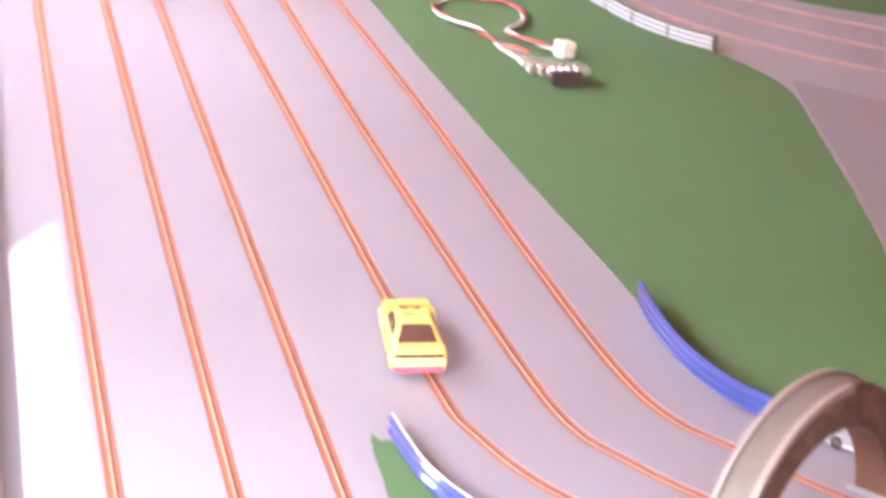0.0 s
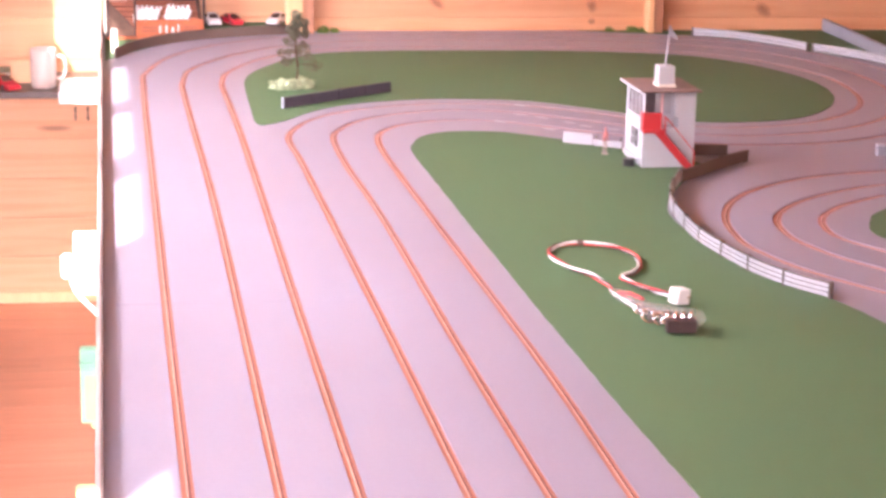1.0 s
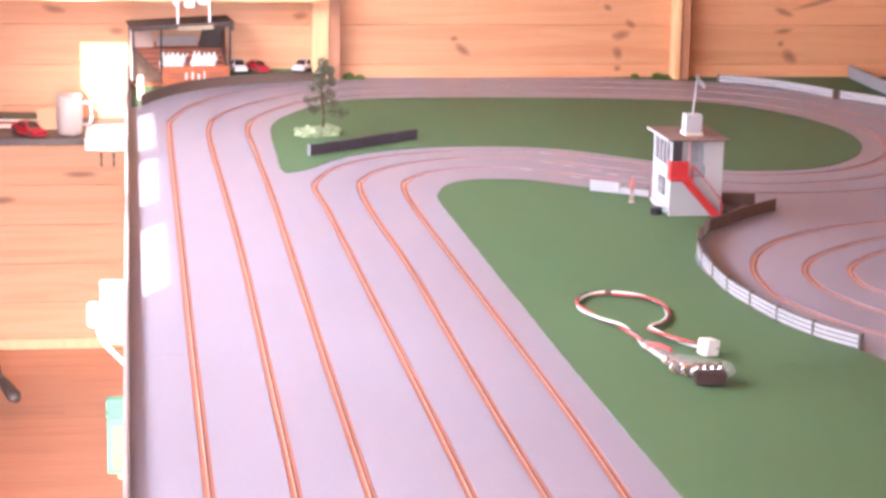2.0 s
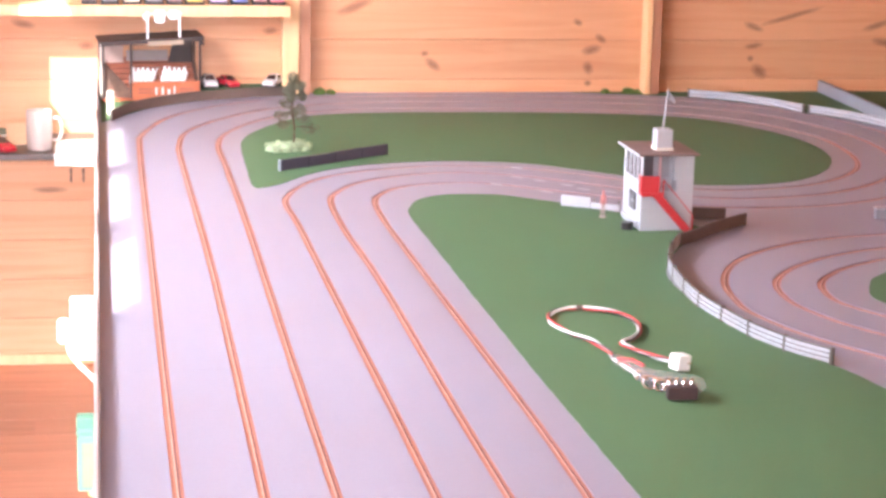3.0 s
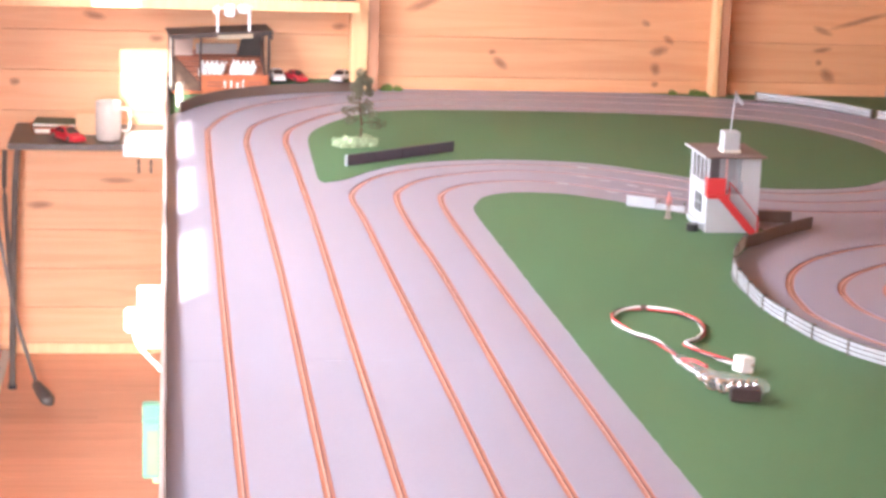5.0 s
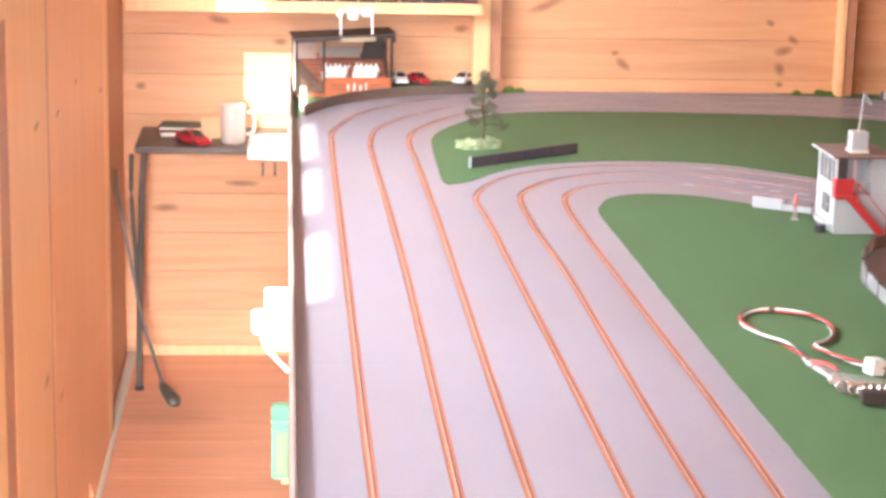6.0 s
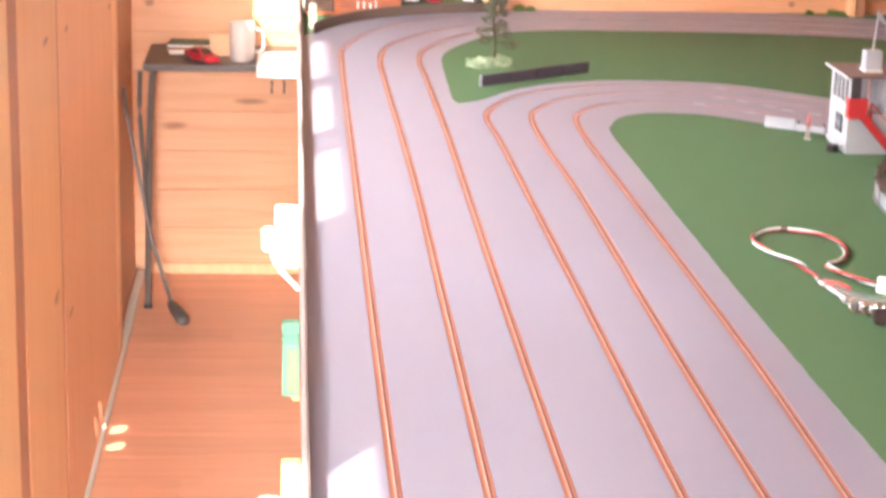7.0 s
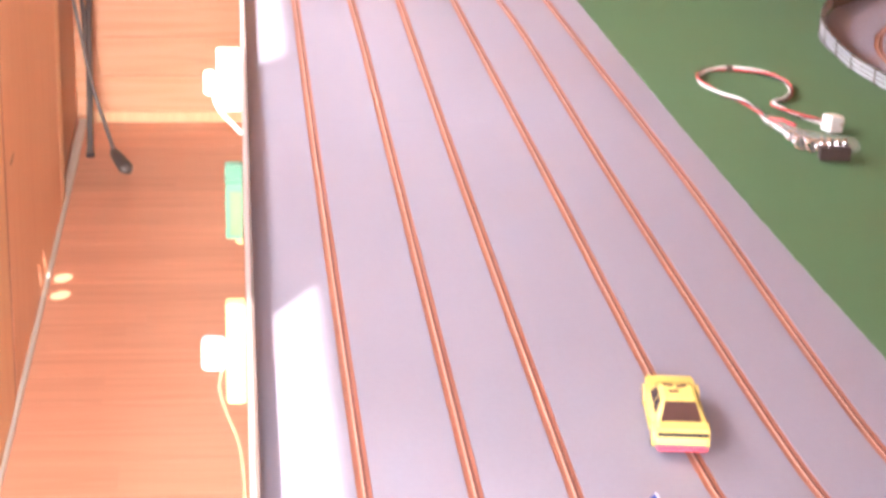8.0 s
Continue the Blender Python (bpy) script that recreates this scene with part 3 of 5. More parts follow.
GREENS = [
    [(0.607, 1.555), (0.619, 1.635), (0.65, 1.71), (0.70, 1.75), (0.76, 1.757), (0.83, 1.742), (0.9, 1.69), (1.0, 1.60), (1.10, 1.47), (1.16, 1.42), (1.11, 1.32), (1.04, 1.18), (0.99, 1.04), (0.982, 0.9),
     (0.985, 0.80), (1.012, 0.64), (1.05, 0.54), (1.09, 0.47), (1.12, 0.37), (1.13, 0.27), (1.107, 0.137), (1.05, -0.136), (0.995, -0.37), (0.93, -0.58), (0.83, -0.72), (0.745, -0.765), (0.698, -0.71),
     (0.674, -0.62), (0.670, -0.52), (0.667, -0.40), (0.659, -0.239), (0.641, 0.197), (0.623, 0.82), (0.612, 1.3)],
    [(0.319, 1.861), (0.319, 2.066), (0.325, 2.328), (0.346, 2.454), (0.396, 2.57), (0.47, 2.69), (0.55, 2.755), (0.66, 2.783), (0.806, 2.79), (1.028, 2.786), (1.25, 2.765), (1.46, 2.71), (1.584, 2.61), (1.676, 2.43),
     (1.704, 2.26), (1.68, 2.1), (1.62, 1.975), (1.544, 1.887), (1.463, 1.84), (1.37, 1.825), (1.27, 1.835), (1.17, 1.91), (1.07, 2.0), (0.958, 2.085), (0.834, 2.118), (0.705, 2.12), (0.571, 2.082), (0.489, 2.027), (0.434, 1.965), (0.377, 1.88), (0.339, 1.848)],
    [(1.335, 0.954), (1.359, 0.994), (1.409, 1.041), (1.48, 1.06), (1.9, 1.08), (2.5, 1.1), (2.5, 0.1), (2.1, 0.2), (1.75, 0.42), (1.5, 0.62), (1.36, 0.74), (1.305, 0.85)],
    [(0.326, -0.744), (0.334, -0.7455), (0.345, -0.747), (0.352, -0.81), (0.38, -0.90), (0.46, -1.02), (0.62, -1.22), (0.7, -1.5), (0.6, -1.7), (0.4, -1.7), (0.318, -1.5), (0.319, -1.0)],
]
def ragged(outline, amount=0.0016):
    """A hand-painted edge that wavers slightly."""
    out = []
    for q in outline:
        w = noise.noise_vector(Vector((q[0] * 38, q[1] * 38, 4.0))) * amount + noise.noise_vector(Vector((q[0] * 120, q[1] * 120, 9.0))) * amount * 0.6
        out.append((q[0] + w.x, q[1] + w.y))
    return out


for pts in GREENS:
    part("green_patch", sheet(ragged(spline(pts, 0.010, closed=True)), TOP + 0.0002, TOP + 0.0012), M_GREEN, TABLE, "matt green painted infield")
part("verge", sheet([(0.006, 2.66), (0.04, 2.73), (0.17, 2.95), (0.30, 3.09), (0.36, 3.12), (0.006, 3.12)], TOP, TOP + 0.0012), M_GREEN, TABLE, "matt green painted corner")
part("verge", sheet([(1.30, 3.122), (1.62, 3.03), (1.76, 2.91), (1.86, 2.745), (1.95, 2.62), (2.02, 2.45), (2.3, 2.45), (2.3, 3.122)], TOP, TOP + 0.0012), M_GREEN, TABLE, "matt green painted corner")
part("bank", sheet([(0.262, 3.00), (0.38, 3.048), (0.47, 3.072), (0.552, 3.087), (0.56, 3.122), (0.27, 3.122)], TOP + 0.0002, TOP + 0.0262), M_GREEN, TABLE, "raised green bank behind the corner wall")
# a darker grey area of the track beside the infield edge
part("track_panel", sheet([(1.155, 0.318), (1.60, -0.235), (1.6, -0.9), (1.0, -0.9), (1.002, -0.36), (1.057, -0.136), (1.114, 0.137), (1.136, 0.25)], TOP, TOP + 0.0006), M_TRACK_DARK, TABLE, "darker grey area of the track surface")


def strip_wall(name, label, category, pts, h, t, mat, z=TOP, parent=None, closed=False):
    path = [Vector((v.x, v.y, z)) for v in (q.to_3d() for q in spline(pts, 0.02))]
    return part(name, sweep(path, [(-t / 2, 0), (t / 2, 0), (t / 2, h), (-t / 2, h)]), mat, parent, label)


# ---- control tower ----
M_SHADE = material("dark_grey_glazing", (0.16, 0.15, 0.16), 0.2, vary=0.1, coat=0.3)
M_PINKISH = material("faded_pink_paint", (0.66, 0.40, 0.40), 0.5)


def tower():
    root = thing("control_tower", "small white model race-control tower with red steps", "model building", pose(1.032, 1.388, TOP + 0.0012, 0, 0, 1.5))
    w, d, h = 0.104, 0.124, 0.149
    F = 0.077   # upper floor
    for a in ((0, w, 0.0, d, 0, F), (0, w, 0.030, d, F, h), (0.070, w, 0.0, 0.030, F, h), (0, 0.003, 0, 0.030, F, h)):
        part("wall", box(*a), M_PALE, root)
    bm = bmesh.new()
    vs = [bm.verts.new((x, y, z)) for z in (h, h + 0.0035) for x, y in ((-0.010, -0.011), (w + 0.006, -0.011), (w + 0.006, d + 0.012), (-0.010, d + 0.012))]
    for k in range(4):
        bm.faces.new((vs[k], vs[(k + 1) % 4], vs[4 + (k + 1) % 4], vs[4 + k]))
    bm.faces.new(vs[3::-1])
    bm.faces.new(vs[4:])
    bmesh.ops.recalc_face_normals(bm, faces=bm.faces[:])
    part("roof", bm, M_ROOF, root, "flat brown felt roof")
    part("fascia", box(-0.0105, w + 0.0065, -0.0124, -0.0112, h - 0.0002, h + 0.0037), M_ROOF, root)
    part("fascia", box(-0.0116, -0.0102, -0.0110, d + 0.0122, h - 0.001, h + 0.0037), M_PALE, root)
    look_out = part("lookout", box(0.036, 0.068, 0.030, 0.062, h + 0.0035, h + 0.044, 0.0015), M_PALE, root)
    part("lookout_base", box(0.034, 0.070, 0.028, 0.064, h + 0.0035, h + 0.009, 0.0005), M_CREAM, look_out)
    part("flagpole", cyl(0.0018, 0.0014, (0.052, 0.046, h + 0.044), (0.058, 0.046, h + 0.122), 8), M_PALE, root)
    bm = bmesh.new()
    for k in range(5):
        t = k / 4
        for s in (0, 1):
            bm.verts.new((0.0585 + 0.013 * t, 0.046 - 0.006 * t + 0.0018 * math.sin(5 * t), h + 0.121 - 0.021 * t - s * (0.017 - 0.010 * t)))
    bm.verts.ensure_lookup_table()
    for k in range(4):
        bm.faces.new((bm.verts[2 * k], bm.verts[2 * k + 1], bm.verts[2 * k + 3], bm.verts[2 * k + 2]))
    bmesh.ops.solidify(bm, geom=bm.faces[:], thickness=0.0005)
    part("flag", bm, M_PALE, root, "small drooping white flag")
    # four tall windows and one low barred window on the narrow side
    for k in range(4):
        y = 0.012 + k * 0.026
        win = part("window", box(-0.0012, 0.0, y, y + 0.016, 0.098, 0.141), M_SCREEN, root)
        part("window_frame", box(-0.002, -0.0013, y + 0.0068, y + 0.0092, 0.098, 0.141), M_PALE, win)
        part("window_sill", box(-0.004, -0.0, y - 0.002, y + 0.018, 0.0945, 0.0978), M_PALE, win)
    win = part("window", box(-0.0012, 0.0, 0.035, 0.078, 0.034, 0.068), M_BLACK, root, "dark barred window")
    for k in range(2):
        part("glazing_bar", box(-0.002, -0.0013, 0.048 + 0.014 * k, 0.051 + 0.014 * k, 0.036, 0.066), M_PALE, win)
    part("glazing_bar", box(-0.0021, -0.0014, 0.035, 0.078, 0.0500, 0.0515), M_PALE, win)
    sign = part("side_sign", box(-0.0015, 0.0, 0.025, 0.090, 0.074, 0.084, 0.0003), M_CREAM, root)
    for k in range(6):
        part("letter_bar", box(-0.0021, -0.0016, 0.029 + 0.0098 * k, 0.0352 + 0.0098 * k, 0.0765, 0.0825), M_PINKISH, sign, "faded pink mark")
    part("plinth", box(-0.006, -0.0005, 0.010, 0.115, 0.006, 0.016, 0.001), M_PALE, root)
    # balcony, door opening and glazing
    part("balcony_door", box(0.010, 0.030, 0.0282, 0.0298, F, 0.142), M_SHADE, root, "dark grey glazed door")
    part("door_frame", box(0.0075, 0.0098, 0.0275, 0.0298, F, 0.144), M_PALE, root)
    part("balcony_post", box(0.033, 0.0365, -0.004, 0.0, 0.072, h), M_PINKISH, root, "faded pink post")
    part("upper_window", box(0.040, 0.062, 0.0284, 0.0298, 0.100, 0.143), M_GREYGLASS, root, "grey tinted window")
    part("window_trim", box(0.063, 0.0695, -0.0015, 0.0012, 0.100, 0.144), M_PALE, root)
    part("balcony_front", box(-0.002, 0.034, -0.006, -0.004, F - 0.006, 0.109, 0.0004), M_RED, root)
    part("balcony_side", box(-0.0025, -0.0003, -0.004, 0.014, F - 0.006, 0.109, 0.0004), M_RED, root)
    part("balcony_floor", box(-0.002, 0.040, -0.010, -0.0004, 0.070, 0.0765, 0.0006), M_RED, root)
    # steps
    a, b = Vector((0.026, 0, 0.076)), Vector((0.092, 0, 0.003))
    for y in (-0.018, -0.003):
        part("stringer", sweep([a + Vector((0, y, 0)), b + Vector((0, y, 0))], [(-0.0008, -0.008), (0.0008, -0.008), (0.0008, 0.006), (-0.0008, 0.006)]), M_RED, root)
    for k in range(9):
        q = a.lerp(b, (k + 0.5) / 9)
        part("tread", box(q.x - 0.004, q.x + 0.004, -0.0172, -0.0038, q.z - 0.0006, q.z + 0.0006), M_RED, root)
    part("handrail", tube([Vector((0.038, -0.018, 0.104)), Vector((0.099, -0.018, 0.034))], 0.0012, 6), M_RED, root)
    for x, z0, z1 in ((0.038, 0.072, 0.104), (0.099, 0.0, 0.034)):
        part("newel_post", box(x - 0.0013, x + 0.0013, -0.0193, -0.0167, z0, z1), M_RED, root)


def disc(r, w, hub, n=20):
    """A tyre or rim lying on its axle along y."""
    return sweep([Vector((math.cos(a) * r, 0, math.sin(a) * r)) for a in [k * math.tau / n for k in range(n)]],
                 [(-w / 2, -hub), (w / 2, -hub), (w / 2, -0.0006), (w * 0.35, 0), (-w * 0.35, 0), (-w / 2, -0.0006)], up=Vector((0, 1, 0)), closed=True)


tower()
tyre = tagged(part("loose_tyre", cyl(0.0115, 0.0115, (0, 0, 0), (0, 0, 0.014), 24), M_BLACK), "small black rubber tyre beside the model tower", "tyre")
tyre.location = (1.012, 1.409, TOP + 0.0012)

# ---- model cars ----
def model_car(name, label, m, paint, skirt, wing=True, scale=1.0, stripe=True, group="", glass=None):
    """A 1:32 saloon, x along its length with the tail at -x."""
    root = thing(name, label, "model car", m @ Matrix.Scale(scale, 4), group)
    L, W = 0.069, 0.0250
    glass, flank = glass or M_SCREEN, paint if wing else skirt
    def loft(sections):
        bm = bmesh.new()
        rings = []
        for x, w0, z0, w1, z1, w2, z2 in sections:
            rings.append([bm.verts.new(c) for c in ((x, -w0, z0), (x, -w1, z1), (x, -w2, z2), (x, w2, z2), (x, w1, z1), (x, w0, z0))])
        for r, s in zip(rings, rings[1:]):
            for k in range(6):
                bm.faces.new((r[k], r[(k + 1) % 6], s[(k + 1) % 6], s[k]))
        bm.faces.new(rings[0][::-1])
        bm.faces.new(rings[-1])
        bmesh.ops.recalc_face_normals(bm, faces=bm.faces[:])
        bmesh.ops.bevel(bm, geom=bm.edges[:], offset=0.0019, segments=3, affect="EDGES")
        return bm
    body = part("body", loft([(-L, W * 0.90, 0.009, W * 0.94, 0.017, W * 0.86, 0.0245), (-0.052, W, 0.0065, W, 0.018, W * 0.90, 0.0265), (-0.010, W, 0.006, W, 0.018, W * 0.92, 0.026),
                              (0.030, W, 0.006, W, 0.017, W * 0.90, 0.0245), (0.056, W * 0.97, 0.0065, W * 0.97, 0.015, W * 0.86, 0.0225), (L, W * 0.84, 0.008, W * 0.88, 0.013, W * 0.78, 0.0185)]), paint, root)
    cab = part("cabin", loft([(-0.051, W * 0.88, 0.0245, W * 0.87, 0.025, W * 0.84, 0.0258), (-0.030, W * 0.88, 0.0245, W * 0.75, 0.033, W * 0.61, 0.0395),
                              (0.006, W * 0.88, 0.0245, W * 0.75, 0.033, W * 0.61, 0.040), (0.034, W * 0.86, 0.0235, W * 0.84, 0.024, W * 0.80, 0.0246)]), paint, root)
    def pane(c):
        bm = bmesh.new()
        bm.faces.new([bm.verts.new(q) for q in c])
        bmesh.ops.solidify(bm, geom=bm.faces[:], thickness=0.0006)
        bmesh.ops.recalc_face_normals(bm, faces=bm.faces[:])
        return bm
    part("rear_window", pane([(-0.0502, -W * 0.76, 0.0268), (-0.0502, W * 0.76, 0.0268), (-0.0325, W * 0.56, 0.0392), (-0.0325, -W * 0.56, 0.0392)]), glass, cab)
    part("windscreen", pane([(0.0325, -W * 0.74, 0.0262), (0.0325, W * 0.74, 0.0262), (0.0085, W * 0.55, 0.0399), (0.0085, -W * 0.55, 0.0399)]), glass, cab)
    for s in (-1, 1):
        for x0, x1, x2, x3 in ((-0.034, -0.013, -0.013, -0.027), (-0.010, 0.019, 0.005, -0.010)):
            part("side_window", pane([(x0, s * W * 0.885, 0.0262), (x1, s * W * 0.885, 0.0262), (x2, s * W * 0.705, 0.0368), (x3, s * W * 0.705, 0.0368)]), glass, cab)
        part("skirt", box(-0.058, 0.058, s * W * 1.0 - 0.001, s * W * 1.0 + 0.001, 0.005, 0.0095, 0.0004), flank, body)
        part("headlight", box(L - 0.0035, L - 0.001, s * 0.017 - 0.005, s * 0.017 + 0.005, 0.0135, 0.0175, 0.0006), M_CHROME, body)
    part("rear_bumper", box(-L - 0.0018, -L + 0.006, -W * 0.93, W * 0.93, 0.006, 0.0125, 0.0012), skirt, body)
    part("front_bumper", box(L - 0.008, L + 0.001, -W * 0.84, W * 0.84, 0.005, 0.0095, 0.0012), skirt, body)
    if stripe:
        part("tail_strip", box(-L - 0.0022, -L + 0.001, -W * 0.92, W * 0.92, 0.0206, 0.0244, 0.0005), M_BLACK, body, "black strip across the tail")
    if wing:
        part("boot_lip", box(-L + 0.0015, -L + 0.009, -W * 0.86, W * 0.86, 0.0245, 0.0262, 0.0006), paint, body)
    if wing:
        for x, y, turn in ((0.000, -0.004, 28), (0.002, 0.008, -20), (-0.012, 0.004, 10)):
            bm = box(-0.0025, 0.0025, -0.005, 0.005, 0.0398, 0.0404, 0.0002)
            bm.transform(pose(x, y, 0, 0, 0, turn))
            part("roof_mark", bm, M_SMOKE, cab, "brown printed mark")
        part("bonnet_lip", box(0.044, 0.066, -W * 0.93, W * 0.93, 0.0170, 0.0232, 0.0022), paint, body)
        part("tail_lip", box(-L - 0.0012, -L + 0.004, -W * 0.93, W * 0.93, 0.0245, 0.0275, 0.0012), paint, body)
        for sd in (-1, 1):
            for x in (-0.043, 0.043):
                arc = [Vector((x + 0.0118 * math.cos(a), sd * (W + 0.0002), 0.0098 + 0.0118 * math.sin(a))) for a in (k * math.pi / 10 for k in range(11))]
                part("wheel_arch", tube(arc, 0.0013, 6), paint, body)
    part("chassis", box(-0.060, 0.060, -W * 0.86, W * 0.86, 0.003, 0.008), M_BLACK, root)
    for x in (-0.043, 0.043):
        for s in (-1, 1):
            y = s * (W - 0.003)
            wheel = part("wheel", cyl(0.0098, 0.0098, (x, y - 0.0042, 0.0098), (x, y + 0.0042, 0.0098), 22), M_BLACK, root)
            part("rim", cyl(0.0062, 0.0052, (x, y + s * 0.0038, 0.0098), (x, y + s * 0.0050, 0.0098), 14), M_STEEL, wheel)
    part("guide_blade", box(0.046, 0.060, -0.0011, 0.0011, -0.001, 0.006), M_BLACK, root)
    return root


M_PINKRED = material("pinkish_red_plastic", (0.62, 0.075, 0.12), 0.4, vary=0.06)
model_car("slot_car", "bright yellow racing saloon with red skirts on a slot", pose(0.4045, -0.546, TOP + 0.001, 0, 0, 84), M_YELLOW, M_PINKRED, scale=1.05, glass=M_SMOKE)
M_WHITECAR = material("white_car_paint", (0.78, 0.78, 0.80), 0.25, vary=0.03, coat=0.5, bump=0)
M_REDCAR = material("red_car_paint", (0.50, 0.03, 0.05), 0.25, vary=0.03, coat=0.5, bump=0)
model_car("parked_car", "white model car parked behind the dark barrier", pose(0.290, 3.074, TOP + 0.0268, 0, 0, -84), M_WHITECAR, M_BLACK, False, 0.76, False, "parked model cars")
model_car("parked_car", "red model car parked behind the dark barrier", pose(0.342, 3.082, TOP + 0.0268, 0, 0, -70), M_REDCAR, M_RED, False, 0.68, False, "parked model cars")
model_car("parked_car", "white model car with black roof behind the barrier", pose(0.463, 3.084, TOP + 0.0268, 0, 0, -112), M_WHITECAR, M_BLACK, False, 0.74, False, "parked model cars")
model_car("parked_car", "dark grey model car standing beyond the arch", pose(0.772, -0.83, TOP + 0.001, 0, 0, 130), M_GREYWOOD, M_WHITECAR, False, 0.62, False, "parked model cars")

# ---- barriers ----
def armco(name, label, pts, h, mat, post_mat, step, ribs=3, post_w=0.005, gaps=False, edge=None):
    """A ribbed guard rail in short panels on posts."""
    root = thing(name, label, "guard rail")
    line = [Vector((v.x, v.y, TOP + 0.001)) for v in (q.to_3d() for q in spline(pts, 0.004))]
    cum = [0.0]
    for a, b in zip(line, line[1:]):
        cum.append(cum[-1] + (b - a).length)
    n = max(1, round(cum[-1] / step))
    def at(d):
        for k in range(1, len(cum)):
            if cum[k] >= d:
                return line[k - 1].lerp(line[k], (d - cum[k - 1]) / max(cum[k] - cum[k - 1], 1e-9))
        return line[-1]
    for k in range(n):
        m = max(4, int(cum[-1] / n / 0.012))
        seg = [at(cum[-1] * (k + t / m) / n) for t in range(m + 1)]
        if gaps:
            panel = part("rail_panel", sweep(seg, [(-0.0006, h * 0.12), (0.0002, h * 0.12), (0.0002, h), (-0.0006, h)]), post_mat, root)
            for r in range(ribs):
                z0, z1 = h * (0.14 + 0.86 * r / ribs), h * (0.14 + 0.86 * (r + 0.74) / ribs)
                for side in (-1, 1):
                    x0, x1 = sorted((side * 0.0008, side * 0.0026))
                    part("rib", sweep(seg, [(x0, z0), (x1, z0 + 0.0012), (x1, z1 - 0.0012), (x0, z1)]), mat, panel)
            continue
        prof = [(-0.0008, h * 0.10)]
        for r in range(ribs):
            z0 = h * (0.10 + 0.90 * r / ribs)
            z1 = h * (0.10 + 0.90 * (r + 1) / ribs)
            prof += [(0.0030, z0 + (z1 - z0) * 0.30), (0.0034, z0 + (z1 - z0) * 0.5), (0.0030, z0 + (z1 - z0) * 0.70), (-0.0004, z1)]
        prof += [(-0.0022, h), (-0.0022, h * 0.10)]
        part("rail_panel", sweep(seg, prof), mat, root)
        if edge:
            # a pale strip paints the highlight along the top
            part("top_edge", sweep(seg, [(-0.0022, h), (-0.0004, h), (-0.0004, h + 0.0012), (-0.0022, h + 0.0012)]), edge, root, "pale strip painted as the top edge highlight")
    if not post_w:
        return root
    for k in range(n + 1):
        q = at(cum[-1] * k / n)
        way = (at(min(cum[-1], cum[-1] * k / n + 0.004)) - at(max(0, cum[-1] * k / n - 0.004))).normalized()
        bm = box(-post_w / 2, post_w / 2, -0.0035, 0.0035, 0, h * 1.04, 0.0004)
        bm.transform(Matrix.Translation(q) @ Matrix.Rotation(math.atan2(way.y, way.x), 4, "Z"))
        part("post", bm, post_mat, root)
    return root


armco("crash_barrier", "silver-painted model crash barrier curving round the green infield", [(1.088, 0.470), (1.048, 0.533), (1.015, 0.622), (0.995, 0.727), (0.984, 0.814), (0.986, 0.93), (0.997, 1.04), (1.026, 1.15), (1.075, 1.262)], 0.026, M_SILVER, M_STEEL, 0.089, gaps=True)
M_BROWN = material("dull_brown_paint", (0.15, 0.105, 0.085), 0.7, vary=0.15)
bb = thing("brown_wall", "low dull brown wall curving behind the crash barrier", "wall")
strip_wall("wall_board", "", "", [(1.080, 1.268), (1.112, 1.295), (1.162, 1.350), (1.214, 1.399), (1.261, 1.436)], 0.0235, 0.003, M_BROWN, TOP + 0.0006, bb)
bb = thing("brown_wall", "short straight brown wall behind the model tower", "wall")
strip_wall("wall_board", "", "", [(1.150, 1.500), (1.19, 1.493), (1.233, 1.481)], 0.0235, 0.003, M_BROWN, TOP + 0.0006, bb)
for pts, lab in (([(1.600, 3.015), (1.70, 2.95), (1.775, 2.86), (1.838, 2.748)], "white ribbed guard rail along the far bend"), ([(1.850, 2.738), (1.90, 2.675), (1.95, 2.59), (2.0, 2.455)], "white ribbed guard rail beside the grey board")):
    armco("guard_rail", lab, pts, 0.024, M_PALE, M_STEEL, 0.35, 2, 0.006)
armco("blue_barrier", "glossy blue ribbed barrier leading under the arch", [(0.667, -0.469), (0.660, -0.541), (0.660, -0.625), (0.674, -0.706), (0.700, -0.765), (0.722, -0.798)], 0.0275, M_BLUE, M_BLUE, 0.6, 3, 0)
armco("blue_barrier", "glossy blue ribbed barrier with pale strip painted as the top edge highlight", [(0.345, -0.740), (0.349, -0.79), (0.358, -0.85), (0.39, -0.93), (0.46, -1.03), (0.55, -1.12)], 0.024, M_BLUE, M_BLUETOP, 0.8, 2, 0, edge=M_BLUETOP)
b0 = thing("corner_wall", "low dark brown wall round the track corner", "wall")
strip_wall("wall_board", "", "", [(0.030, 2.69), (0.083, 2.815), (0.17, 2.922), (0.27, 2.995), (0.38, 3.042), (0.47, 3.066), (0.545, 3.080)], 0.026, 0.005, M_BROWN, parent=b0)
tagged(part("marker_block", box(0.0205, 0.038, 2.762, 2.774, TOP + 0.0012, TOP + 0.064, 0.003), M_CREAM), "small cream block standing sunlit on the verge", "block")
bw = thing("board_wall", "dark navy plank wall beside the model tree", "wall", pose(0.391, 2.024, TOP + 0.001, 0, 0, 36))
for k in range(4):
    part("plank", box(k * 0.081, k * 0.081 + 0.0800, -0.002, 0.004, 0, 0.024 - 0.0006 * (k % 2), 0.0005), M_NAVY, bw)
part("end_post", box(-0.0035, -0.0002, -0.003, 0.005, 0, 0.0250, 0.0005), M_GREYWOOD, bw)
